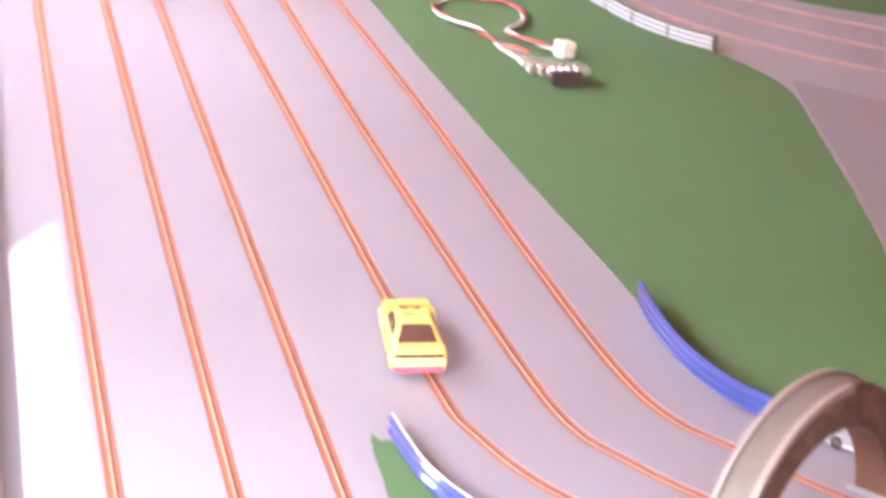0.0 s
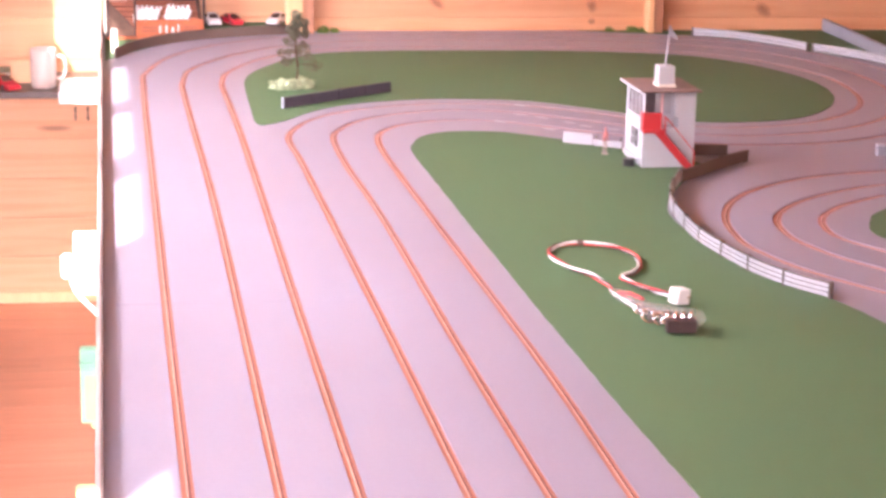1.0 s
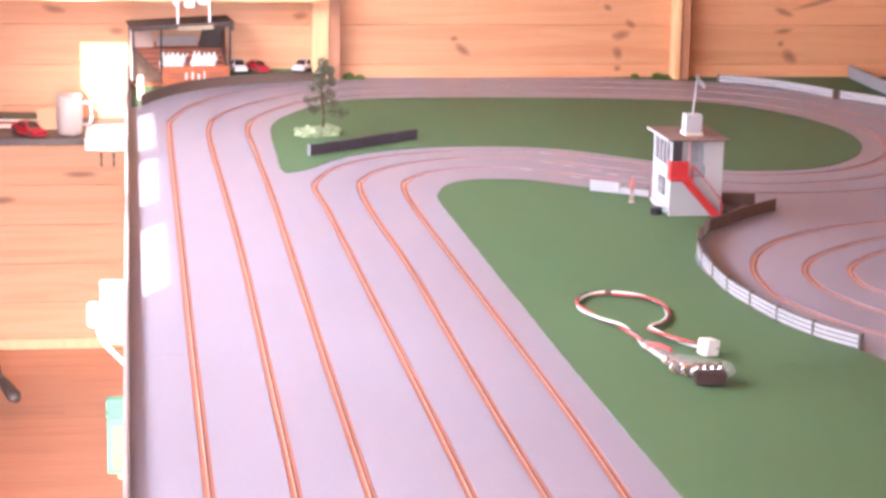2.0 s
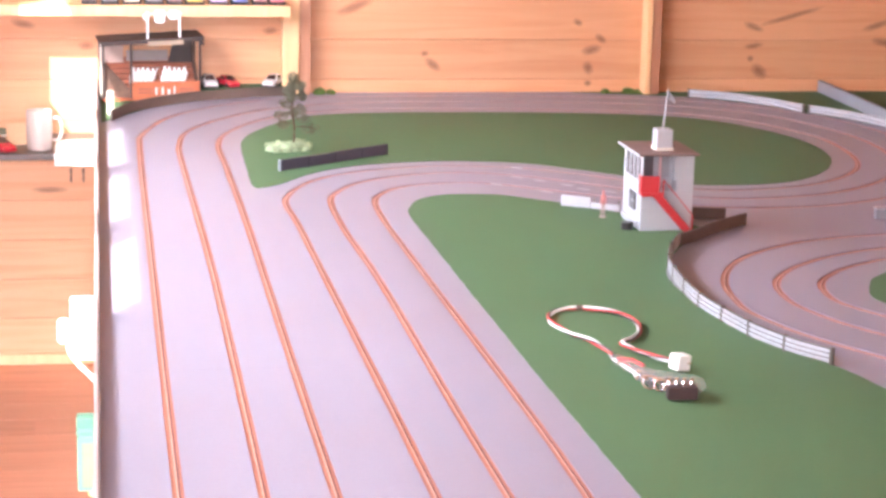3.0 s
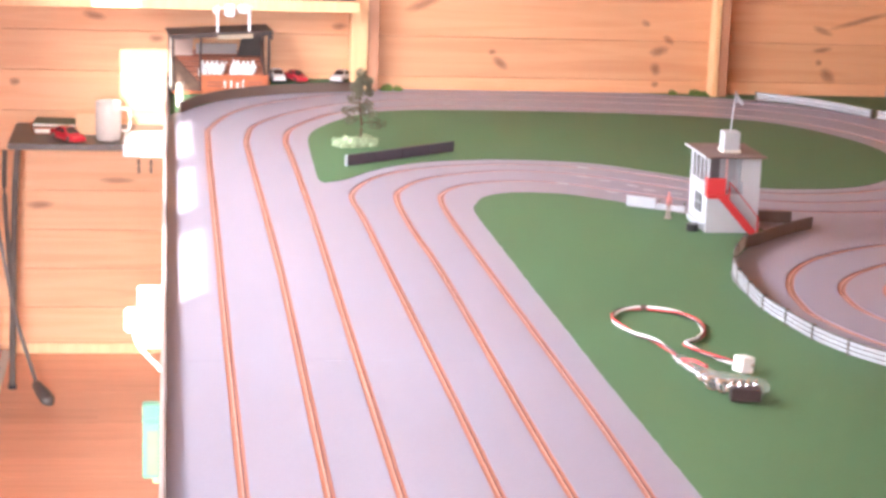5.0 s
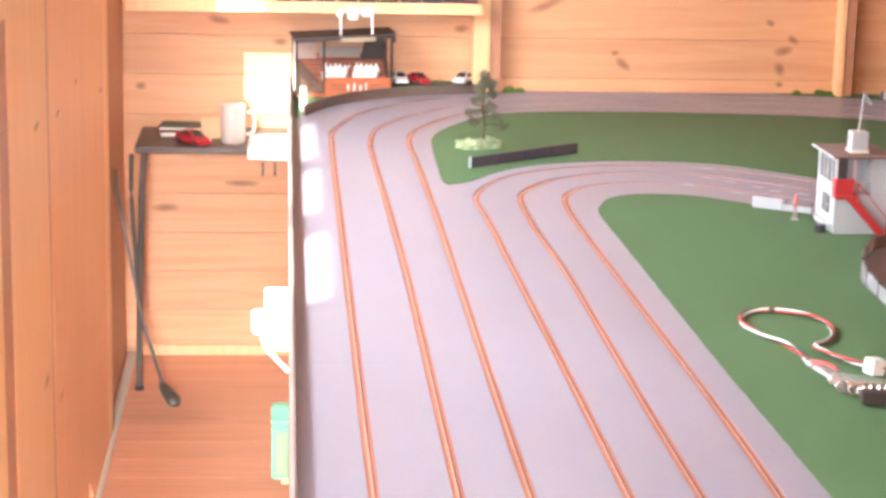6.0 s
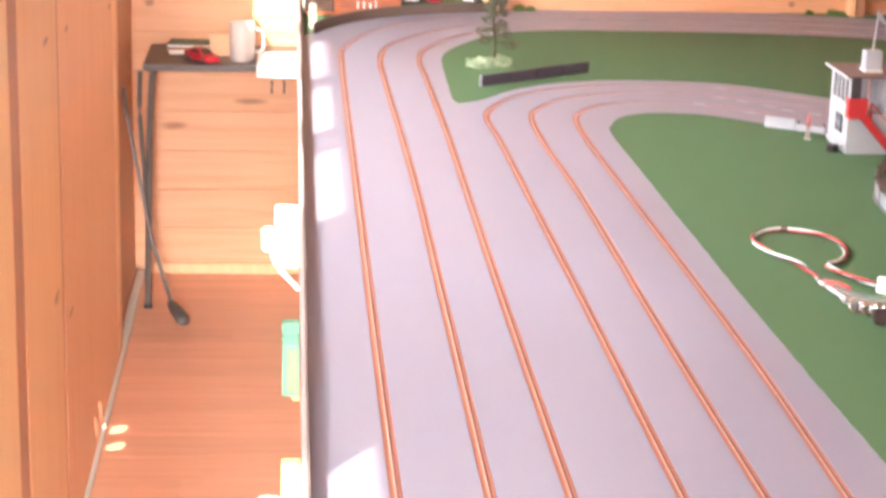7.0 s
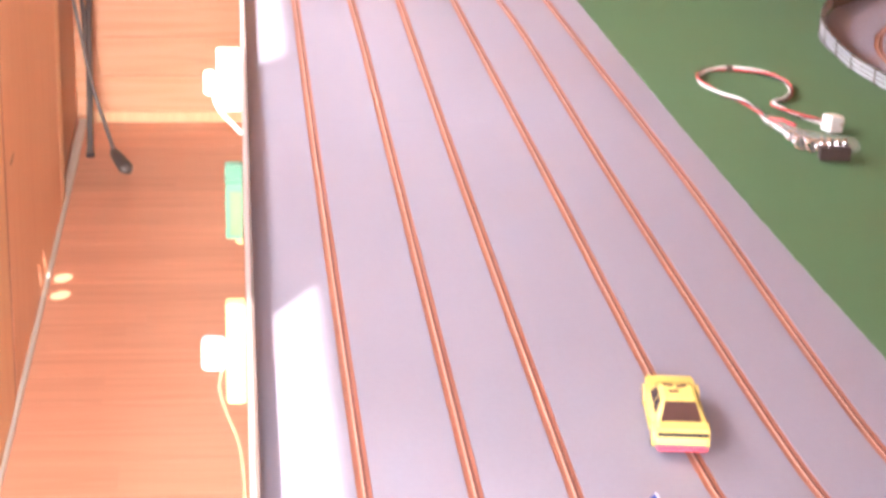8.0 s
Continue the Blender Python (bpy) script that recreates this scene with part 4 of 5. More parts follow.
tagged(part("grey_board", box(2.006, 2.018, 2.44, 3.115, TOP + 0.001, TOP + 0.034, 0.001), M_GREYWOOD), "straight grey-painted board standing on the track edge", "board")
gb = thing("pit_block", "low grey model pit wall", "wall", pose(1.545, 1.47, TOP, 0, 0, -2))
part("block", box(0, 0.30, 0, 0.012, 0, 0.020, 0.001), M_GREYWOOD, gb)
part("coping", box(-0.002, 0.302, -0.002, 0.014, 0.020, 0.024, 0.0006), M_SILVER, gb)
sg = thing("sign_board", "white model advertising board on the verge", "sign", pose(0.937, 1.612, TOP + 0.001, 0, 0, -31))
part("panel", box(-0.012, 0.050, 0, 0.003, 0.003, 0.026, 0.0005), M_SILVER, sg)
part("panel", box(0.052, 0.112, 0, 0.003, 0.003, 0.016, 0.0005), M_SILVER, sg)
for x in (0.002, 0.056, 0.108):
    part("post", box(x, x + 0.003, 0.003, 0.006, 0, 0.024), M_STEEL, sg)


def figurine():
    """A plain standing shape on a round base, pale legs and a red top."""
    bm = bmesh.new()
    for sd in (-1, 1):
        cyl(0.0016, 0.0022, (sd * 0.0030, 0, 0.0), (sd * 0.0019, 0, 0.026), 8, bm)
    cyl(0.0075, 0.0075, (0, 0, -0.001), (0, 0, 0.0008), 12, bm)
    low = len(bm.faces)
    for sd in (-1, 1):
        cyl(0.0012, 0.0015, (sd * 0.0060, -0.002, 0.026), (sd * 0.0040, 0, 0.043), 8, bm)
    cyl(0.0032, 0.0044, (0, 0, 0.025), (0, 0, 0.043), 10, bm)
    cyl(0.0044, 0.0016, (0, 0, 0.043), (0, 0, 0.0465), 10, bm)
    cyl(0.0026, 0.0022, (0, 0, 0.0465), (0, 0, 0.053), 10, bm)
    bm.faces.ensure_lookup_table()
    for f in bm.faces[low:]:
        f.material_index = 1
    ob = part("figurine", bm, material("pale_brown_plastic", (0.44, 0.34, 0.32), 0.6, vary=0.3, scale=60), None, smooth=True)
    ob.data.materials.append(material("faded_red_plastic", (0.50, 0.20, 0.19), 0.6, vary=0.4, scale=60))
    ob.location = (0.990, 1.518, TOP + 0.002)
    tagged(ob, "small faded red and white plastic figurine on the verge", "figurine")


figurine()

# ---- arch over the track ----
def arch():
    root = thing("track_arch", "tyre-shaped arch with pale tread spanning the track", "model arch", pose(0.655, -0.965, TOP, 0, 0, 34.5))
    m_side = material("printed_brown_side", (0.105, 0.064, 0.046), 0.6, vary=0.85, scale=38, fine=110)
    m_tread = material("pale_grey_tread", (0.130, 0.110, 0.104), 0.45, vary=0.2)
    m_rim = material("pale_pink_edging", (0.25, 0.215, 0.21), 0.45, vary=0.12)
    m_inner = material("orange_brown_lining", (0.13, 0.062, 0.042), 0.6, vary=0.3)
    Ro, Ri, w = 0.138, 0.102, 0.032
    def band(y0, y1, r0, r1, a0=0.0, a1=180.0):
        bm = bmesh.new()
        some = [radians(a0) + (radians(a1) - radians(a0)) * k / 48 for k in range(49)]
        rows = [[bm.verts.new((r * math.cos(a), y, r * math.sin(a))) for y, r in ((y0, r0), (y1, r0), (y1, r1), (y0, r1))] for a in some]
        for p, q in zip(rows, rows[1:]):
            for k in range(4):
                bm.faces.new((p[k], p[(k + 1) % 4], q[(k + 1) % 4], q[k]))
        bm.faces.new(rows[0])
        bm.faces.new(rows[-1][::-1])
        bmesh.ops.recalc_face_normals(bm, faces=bm.faces[:])
        return bm
    part("arch_body", band(-w / 2 + 0.001, w / 2 - 0.001, Ri, Ro - 0.002), m_side, root, "brown printed sidewall")
    part("tread", band(-w / 2 + 0.004, w / 2 - 0.004, Ro - 0.002, Ro), m_tread, root, "pale grey tread band")
    for s, a0 in ((-1, 82.0), (1, 0.0)):
        part("rim_strip", band(s * w / 2 - 0.0026, s * w / 2 + 0.0026, Ro - 0.005, Ro + 0.0022, a0), m_rim, root, "raised pale edging")
    part("lining", band(-w / 2, w / 2, Ri - 0.0016, Ri - 0.0002), m_inner, root, "orange-brown inner lining")
    part("decal", band(-w / 2 + 0.006, w / 2 - 0.007, Ro + 0.0002, Ro + 0.0008, 152.0, 178.0), M_CREAM, root, "pale cream patch on the tread")
    part("foot", box(Ri - 0.006, Ro + 0.006, -w / 2 - 0.006, w / 2 + 0.006, 0.0, 0.004, 0.001), M_GREYWOOD, root)
    part("foot", box(-Ro - 0.006, -Ri + 0.006, -w / 2 - 0.006, w / 2 + 0.006, 0.0, 0.004, 0.001), M_GREYWOOD, root)


arch()

# ---- hand controller, cable and plug ----
def capsule(a, b, r0, r1, flat=0.7, n=20):
    """A rounded shell from a to b, flattened in height."""
    a, b = Vector(a), Vector(b)
    L = (b - a).length
    bm = bmesh.new()
    rings = []
    for k in range(13):
        t = k / 12
        r = (r0 + (r1 - r0) * t) * math.sqrt(max(0.02, 1 - (2 * t - 1) ** 6))
        rings.append([bm.verts.new((t * L, r * math.cos(q), r * flat * math.sin(q))) for q in (j * math.tau / n for j in range(n))])
    for p, q in zip(rings, rings[1:]):
        for k in range(n):
            bm.faces.new((p[k], p[(k + 1) % n], q[(k + 1) % n], q[k]))
    bm.faces.new(rings[0][::-1])
    bm.faces.new(rings[-1])
    bmesh.ops.recalc_face_normals(bm, faces=bm.faces[:])
    d = b - a
    bm.transform(Matrix.Translation(a) @ Matrix.Rotation(math.atan2(d.y, d.x), 4, "Z"))
    return bm


def controller():
    root = thing("hand_controller", "clear plastic slot-car hand controller lying on green", "controller", pose(-0.010, 0.0, TOP + 0.0015))
    part("handle_shell", capsule((0.764, 0.502, 0.0125), (0.797, 0.380, 0.0125), 0.011, 0.0145, 0.8), M_GLASSY, root, "clear plastic grip", smooth=True)
    part("body_shell", capsule((0.777, 0.398, 0.0150), (0.860, 0.328, 0.0145), 0.016, 0.021, 0.66), M_GLASSY, root, "clear plastic body", smooth=True)
    part("wire", tube([Vector((0.770, 0.485, 0.013)), Vector((0.782, 0.455, 0.020)), Vector((0.792, 0.425, 0.020))], 0.0030), M_RED, root, "red wire inside the grip")
    part("wire", tube([Vector((0.764, 0.490, 0.011)), Vector((0.772, 0.44, 0.012)), Vector((0.783, 0.395, 0.012))], 0.0022), M_WHITE, root, "white wire inside the grip")
    part("grip_plate", capsule((0.768, 0.480, 0.012), (0.786, 0.405, 0.012), 0.006, 0.008, 0.35), M_CHROME, root, "bright metal strip", smooth=True)
    part("frame", tube([Vector((0.782, 0.40, 0.010)), Vector((0.796, 0.365, 0.014)), Vector((0.815, 0.350, 0.012)), Vector((0.848, 0.335, 0.012))], 0.0065), M_CHROME, root, "bright metal frame")
    for x, y, r, z in ((0.780, 0.396, 0.0075, 0.020), (0.787, 0.368, 0.0100, 0.018), (0.797, 0.345, 0.0090, 0.020), (0.803, 0.327, 0.0070, 0.023)):
        ring = [Vector((x + r * math.cos(k * math.tau / 18), y + 0.5 * r * math.sin(k * math.tau / 18), z - 0.007 + 0.8 * r * math.sin(k * math.tau / 18))) for k in range(18)]
        knob = part("trigger_ring", sweep(ring, [(0.0019 * math.cos(k * math.tau / 6), 0.0019 * math.sin(k * math.tau / 6)) for k in range(6)], closed=True), M_CHROME, root)
        part("pin", cyl(0.0022, 0.0018, (x, y - 0.006, z - 0.012), (x, y + 0.006, z - 0.002), 10), M_STEEL, knob)
    m = Matrix.Translation((0.819, 0.316, 0.0)) @ Matrix.Rotation(radians(-4), 4, "Z")
    bm = box(-0.0205, 0.0225, -0.010, 0.008, 0.003, 0.0215, 0.001)
    bm.transform(m)
    part("resistor", bm, material("brown_resistor", (0.040, 0.020, 0.018), 0.6, vary=0.2), root, "dark brown resistor block")
    for k in range(4):
        bm = tube(spline([(-0.018 + 0.011 * k, 0.007, 0.018), (-0.017 + 0.011 * k, 0.008, 0.026), (-0.014 + 0.011 * k, 0.015, 0.027), (-0.011 + 0.011 * k, 0.020, 0.016)], 0.003), 0.0024, 8)
        bm.transform(m)
        part("coil", bm, M_CHROME, root)
    for a, b, r in (((0.775, 0.430, 0.016), (0.790, 0.405, 0.016), 0.0050), ((0.784, 0.380, 0.009), (0.812, 0.352, 0.009), 0.0058), ((0.806, 0.362, 0.020), (0.842, 0.340, 0.020), 0.0034)):
        part("works", capsule(a, b, r, r, 0.7, 12), M_STEEL, root, "dark metal works inside", smooth=True)
    path = spline([(0.765, 0.502, 0.012), (0.770, 0.550, 0.006), (0.760, 0.612, 0.004), (0.737, 0.652, 0.004), (0.722, 0.718, 0.004), (0.726, 0.765, 0.004), (0.746, 0.798, 0.004), (0.775, 0.811, 0.004), (0.808, 0.800, 0.004),
                   (0.842, 0.772, 0.004), (0.857, 0.722, 0.004), (0.851, 0.665, 0.004), (0.829, 0.621, 0.004), (0.803, 0.594, 0.005), (0.812, 0.557, 0.005), (0.828, 0.520, 0.006), (0.848, 0.486, 0.008)], 0.006)
    dist, mats = 0.0, (M_RED, M_WHITE, M_BLACK)
    ds = [0.0]
    for a, b in zip(path, path[1:]):
        ds.append(ds[-1] + (b - a).length)
    for j, (mat, r, lab) in enumerate(((M_RED, 0.0019, "red wire"), (M_WHITE, 0.0021, "white wire"), (M_BLACK, 0.0013, "black wire"))):
        pts = []
        for k, q in enumerate(path):
            a, b = path[max(k - 1, 0)], path[min(k + 1, len(path) - 1)]
            way = (b - a).normalized()
            side = way.cross(Vector((0, 0, 1))).normalized()
            ang = ds[k] / 0.235 * math.tau + j * math.tau / 3 + 1.97
            pts.append(q + side * 0.0024 * math.cos(ang) + Vector((0, 0, 0.0024 * math.sin(ang) + 0.001)))
        part("cable", tube(pts, r, 8), mat, root, lab)
    part("tape", cyl(0.0046, 0.0046, (0.782, 0.8105, 0.0055), (0.7925, 0.8075, 0.0055), 12), M_DARK, root, "dark tape binding the wires")
    bm = box(-0.0122, 0.0122, -0.0115, 0.0115, 0, 0.0235, 0.0014)
    box(-0.0135, -0.0120, -0.0075, 0.0075, 0.004, 0.019, 0.0006, bm)
    bm.transform(Matrix.Translation((0.8575, 0.462, 0.001)) @ Matrix.Rotation(radians(24), 4, "Z") @ Matrix.Rotation(radians(7), 4, "Y"))
    plug = part("plug", bm, M_WHITE, root, "white plastic plug")
    for k in range(3):
        part("plug_pin", cyl(0.0018, 0.0018, (0.868, 0.456 + 0.008 * k, 0.012), (0.874, 0.455 + 0.008 * k, 0.012), 8), M_CHROME, plug)


controller()

# ---- model tree, moss and bushes ----
def blob(r, seed, squash=0.8, n=2):
    bm = bmesh.new()
    bmesh.ops.create_icosphere(bm, subdivisions=n, radius=r)
    off = Vector((seed * 3.7, seed * 1.3, seed))
    for v in bm.verts:
        v.co *= 1 + 0.55 * noise.noise(v.co / r * 1.6 + off) + 0.30 * noise.noise(v.co / r * 5.0 + off)
        v.co.z *= squash
    return bm


def tree():
    root = thing("model_tree", "sparse dark green model tree on mossy base", "model tree", pose(0.440, 2.262, TOP + 0.001))
    r = random.Random(8)
    bm = tube(spline([(0, 0, 0), (0.003, 0, 0.05), (-0.002, 0.002, 0.10), (0.002, 0, 0.165)], 0.01), 0.0028, 7)
    limbs = []
    for k in range(13):
        z = 0.055 + 0.105 * k / 12
        a = k * 2.4 + r.random()
        L = (0.044 - 0.026 * k / 12) * r.uniform(0.7, 1.15)
        e = Vector((math.cos(a) * L, math.sin(a) * L, z + 0.012 * r.uniform(-0.6, 1)))
        merge(bm, tube([Vector((0, 0, z)), Vector((0, 0, z)).lerp(e, 0.5) + Vector((0, 0, 0.004)), e], 0.0010, 5))
        limbs.append((Vector((0, 0, z)), e))
    part("trunk", bm, M_BARK, root, "thin brown trunk and twigs")
    # crown: many small leaf flakes in clumps along the limbs
    bm = bmesh.new()
    for base, e in limbs + [(Vector((0, 0, 0.15)), Vector((0, 0, 0.172)))]:
        for c in range(3):
            q = base.lerp(e, r.uniform(0.5, 1.05))
            R = r.uniform(0.009, 0.0165)
            for k in range(85):
                d = Vector((r.gauss(0, 1), r.gauss(0, 1), r.gauss(0, 0.8))).normalized() * R * r.uniform(0.4, 1.0) ** 0.6
                s = r.uniform(0.0014, 0.0029)
                u = Vector((r.gauss(0, 1), r.gauss(0, 1), r.gauss(0, 1))).normalized()
                w = u.orthogonal().normalized()
                vs = [bm.verts.new(q + d + o) for o in (u * s, w * s * 0.6, -u * s, -w * s * 0.6)]
                bm.faces.new(vs)
    part("crown", bm, M_LEAF, root, "sparse dark green foliage")
    bm = bmesh.new()
    for k in range(9):
        t = k / 8
        merge(bm, blob(r.uniform(0.010, 0.022), k + 1, 0.95, 3), Matrix.Translation((-0.050 + 0.080 * t, -0.014 + 0.024 * r.random(), 0.004 + 0.004 * r.random())))
    for k in range(900):
        a = r.random() * math.tau
        q = Vector((-0.010 + 0.055 * math.cos(a) * r.random(), -0.002 + 0.026 * math.sin(a) * r.random(), 0.010 + 0.010 * r.random()))
        u = Vector((r.gauss(0, 1), r.gauss(0, 1), r.gauss(0, 1))).normalized()
        w = u.orthogonal()
        s = r.uniform(0.0015, 0.003)
        bm.faces.new([bm.verts.new(q + o) for o in (u * s, w * s, -u * s)])
    part("moss", bm, M_PALELEAF, root, "pale green moss clumps round the base")


tree()
def bush(x, y, R, seed, mat, z=TOP + 0.001):
    r = random.Random(seed)
    bm = blob(R * 0.6, seed, 0.8, 1)
    for k in range(160):
        d = Vector((r.gauss(0, 1), r.gauss(0, 0.6), abs(r.gauss(0, 0.7)))).normalized() * R * r.uniform(0.6, 1.1)
        u = Vector((r.gauss(0, 1), r.gauss(0, 1), r.gauss(0, 1))).normalized()
        w = u.orthogonal()
        s = R * r.uniform(0.12, 0.24)
        bm.faces.new([bm.verts.new(d + o) for o in (u * s, w * s * 0.7, -u * s, -w * s * 0.7)])
    ob = part("model_bush", bm, mat)
    ob.location = (x, y, z)
    tagged(ob, "small green lichen bush against the board wall", "model bush", "lichen bushes")


M_BUSH = material("green_lichen", (0.13, 0.22, 0.05), 0.85, vary=0.35, scale=80)
for k, (x, R) in enumerate(((0.59, 0.016), (0.62, 0.012), (1.385, 0.013), (1.45, 0.016), (1.475, 0.011), (1.512, 0.015))):
    bush(x, 3.098, R, k + 3, M_BUSH)

# ---- grandstand ----
def grandstand():
    root = thing("grandstand", "dark-framed model grandstand with orange brick front", "model building", pose(0.004, 2.9755, TOP + 0.002, 0, 0, 4.6))
    m_in = material("red_brown_card", (0.34, 0.115, 0.065), 0.7, vary=0.25)
    m_side = material("brown_card", (0.15, 0.085, 0.06), 0.7, vary=0.3, scale=30)
    m_pale = material("pale_pink_card", (0.56, 0.40, 0.34), 0.7, vary=0.15)
    m_grey = material("grey_card", (0.40, 0.34, 0.32), 0.7, vary=0.15)

    def slab(corners, y0, y1):
        """An upright board with a free outline of (x, z) corners."""
        bm = bmesh.new()
        f = bm.faces.new([bm.verts.new((x, y0, z)) for x, z in corners])
        ext = bmesh.ops.extrude_face_region(bm, geom=[f])
        bmesh.ops.translate(bm, vec=(0, y1 - y0, 0), verts=[v for v in ext["geom"] if isinstance(v, bmesh.types.BMVert)])
        bmesh.ops.recalc_face_normals(bm, faces=bm.faces[:])
        return bm

    part("floor_slab", box(0.006, 0.264, 0.0, 0.135, 0, 0.006, 0.0006), M_BRICK, root)
    front = part("brick_front", box(0.082, 0.262, 0.0, 0.006, 0.006, 0.050, 0.0006), M_BRICK, root, "orange brick-printed front wall")
    for x0, x1 in ((0.098, 0.140), (0.206, 0.244)):
        part("recess_panel", box(x0, x1, -0.0012, -0.0001, 0.018, 0.034, 0.0003), m_in, front, "dark red-brown recess")
        part("recess_rail", box(x0, x1, -0.0022, -0.0013, 0.0245, 0.0275, 0.0003), M_BRICK, front)
    r = random.Random(3)
    for k in range(4):
        x = 0.143 + 0.016 * k
        part("letter_bar", box(x, x + r.uniform(0.004, 0.008), -0.0028, -0.0005, 0.016, 0.018 + r.uniform(0.012, 0.021), 0.0005), M_WHITE, front, "white painted mark")
    # cream strip added to paint the stand's narrow side as sunlit
    part("front_post", box(0.0005, 0.0045, -0.003, 0.004, 0.006, 0.150, 0.0005), M_CREAM, root, "narrow pale strip coloured as the sunlit stand edge")
    for x, top in ((0.006, 0.150), (0.078, 0.153), (0.2575, 0.162)):
        part("front_post", box(x, x + 0.006, 0.0, 0.006, 0.006, top, 0.0005), M_STAIN, root)
    for x, top in ((0.006, 0.150), (0.2585, 0.162)):
        part("rear_post", box(x, x + 0.005, 0.125, 0.131, 0.006, top, 0.0005), M_STAIN, root)
    tilt = pose(0.0, 0, 0.151, 0, -2.7, 0)
    for name, size, mat, lab in (("roof", (0.0, 0.270, -0.008, 0.136, 0.0, 0.0045), M_STAIN, "thin dark brown roof"), ("roof_beam", (0.002, 0.268, -0.0085, -0.0035, -0.007, -0.0002), M_STAIN, ""),
                                 ("rafter", (0.090, 0.095, -0.003, 0.130, -0.008, -0.0002), M_STAIN, ""), ("rafter", (0.180, 0.185, -0.003, 0.130, -0.008, -0.0002), M_STAIN, ""),
                                 ("roof_end", (0.2572, 0.2690, -0.0095, 0.010, -0.018, -0.0003), M_STAIN, ""), ("sign", (0.124, 0.216, -0.012, -0.0090, -0.012, -0.0005), material("beige_card", (0.42, 0.33, 0.24), 0.7), "beige name board")):
        bm = box(*size, 0.0005)
        bm.transform(tilt)
        part(name, bm, mat, root, lab)
    part("back_wall", box(0.006, 0.264, 0.129, 0.134, 0.006, 0.098, 0.0006), m_in, root)
    part("back_panel", box(0.014, 0.072, 0.1225, 0.1285, 0.078, 0.130, 0.0006), m_pale, root, "pale pink rear panel")
    part("back_sign", box(0.080, 0.190, 0.1225, 0.1285, 0.088, 0.116, 0.0006), m_grey, root, "grey banner")
    part("gable", slab(((0.186, 0.070), (0.256, 0.050), (0.256, 0.158), (0.205, 0.146)), 0.118, 0.122), M_STAIN, root, "dark brown gable board")
    for k in range(5):
        part("step", box(0.012, 0.252, 0.020 + 0.021 * k, 0.041 + 0.021 * k, 0.006, 0.040 + 0.011 * k, 0.0005), m_in, root)
    for x0, x1 in ((0.0065, 0.0105), (0.2530, 0.2570)):
        bm = bmesh.new()
        f = bm.faces.new([bm.verts.new((x0, y, z)) for y, z in ((0.0065, 0.0065), (0.1245, 0.0065), (0.1245, 0.130), (0.0065, 0.046))])
        ext = bmesh.ops.extrude_face_region(bm, geom=[f])
        bmesh.ops.translate(bm, vec=(x1 - x0, 0, 0), verts=[v for v in ext["geom"] if isinstance(v, bmesh.types.BMVert)])
        bmesh.ops.recalc_face_normals(bm, faces=bm.faces[:])
        part("side_wall", bm, m_side, root, "sloping brown side wall")
    wing = part("wing_wall", slab(((0.0115, 0.0065), (0.0775, 0.0065), (0.0775, 0.026), (0.0115, 0.098)), 0.0125, 0.0155), m_side, root, "sloping dark brown panel")
    part("wing_edge", slab(((0.0115, 0.0985), (0.0775, 0.0265), (0.0775, 0.0295), (0.0115, 0.1015)), 0.0115, 0.0160), M_STAIN, wing)
    for x in (0.122, 0.205):
        part("mast", box(x, x + 0.006, 0.004, 0.009, 0.1615, 0.232, 0.0004), M_WHITE, root, "white sign mast")
    part("mast_bar", box(0.118, 0.214, 0.004, 0.008, 0.224, 0.227, 0.0004), M_WHITE, root)
    for k, (x0, x1, z0, z1) in enumerate(((0.112, 0.130, 0.213, 0.226), (0.142, 0.170, 0.206, 0.234), (0.177, 0.205, 0.215, 0.233))):
        bm = box(x0, x1, 0.0005, 0.0038, z0, z1, 0.0012)
        box(x0 + 0.004, x1 - 0.003, 0.0002, 0.0038, z0 - 0.003, z1 + 0.003, 0.0010, bm)
        part("sign_piece", bm, M_WHITE, root, "white sign piece")


def spectator(x, y, z, seed):
    r = random.Random(seed)
    bm = bmesh.new()
    h = r.uniform(0.027, 0.034)
    cyl(0.0058, 0.0072, (0, 0, 0), (0, 0, h * 0.66), 8, bm)
    cyl(0.0072, 0.0030, (0, 0, h * 0.66), (0, 0, h * 0.74), 8, bm)
    cyl(0.0036, 0.0032, (0, 0, h * 0.74), (0, 0, h), 8, bm)
    if seed % 3 != 1:
        cyl(0.002, 0.002, (0.006, 0, h * 0.6), (0.012, -0.002, h * 1.02), 6, bm)
    ob = part("figurine", bm, M_WHITE, None, smooth=True)
    ob.location = (x, y, z)
    tagged(ob, "tiny plain white plastic figurine in the grandstand", "figurine", "grandstand figurines")


grandstand()
for k in range(20):
    row, col = divmod(k, 10)
    spectator((0.086 if col < 5 else 0.104) + 0.0128 * col + 0.005 * row, 3.011 + 0.021 * row, TOP + 0.042 + 0.011 * row, k)

# ---- shelf with boxed models ----
sh = thing("wall_shelf", "pale pine wall shelf against the board wall", "shelf")
part("board", box(RX0 + 0.02, 0.503, 3.018, RY1 - 0.008, 0.976, 0.998, 0.001), M_POST, sh)
part("front_strip", box(RX0 + 0.02, 0.503, 3.008, 3.0178, 0.970, 0.999, 0.001), M_POST, sh, "pale pine front strip")
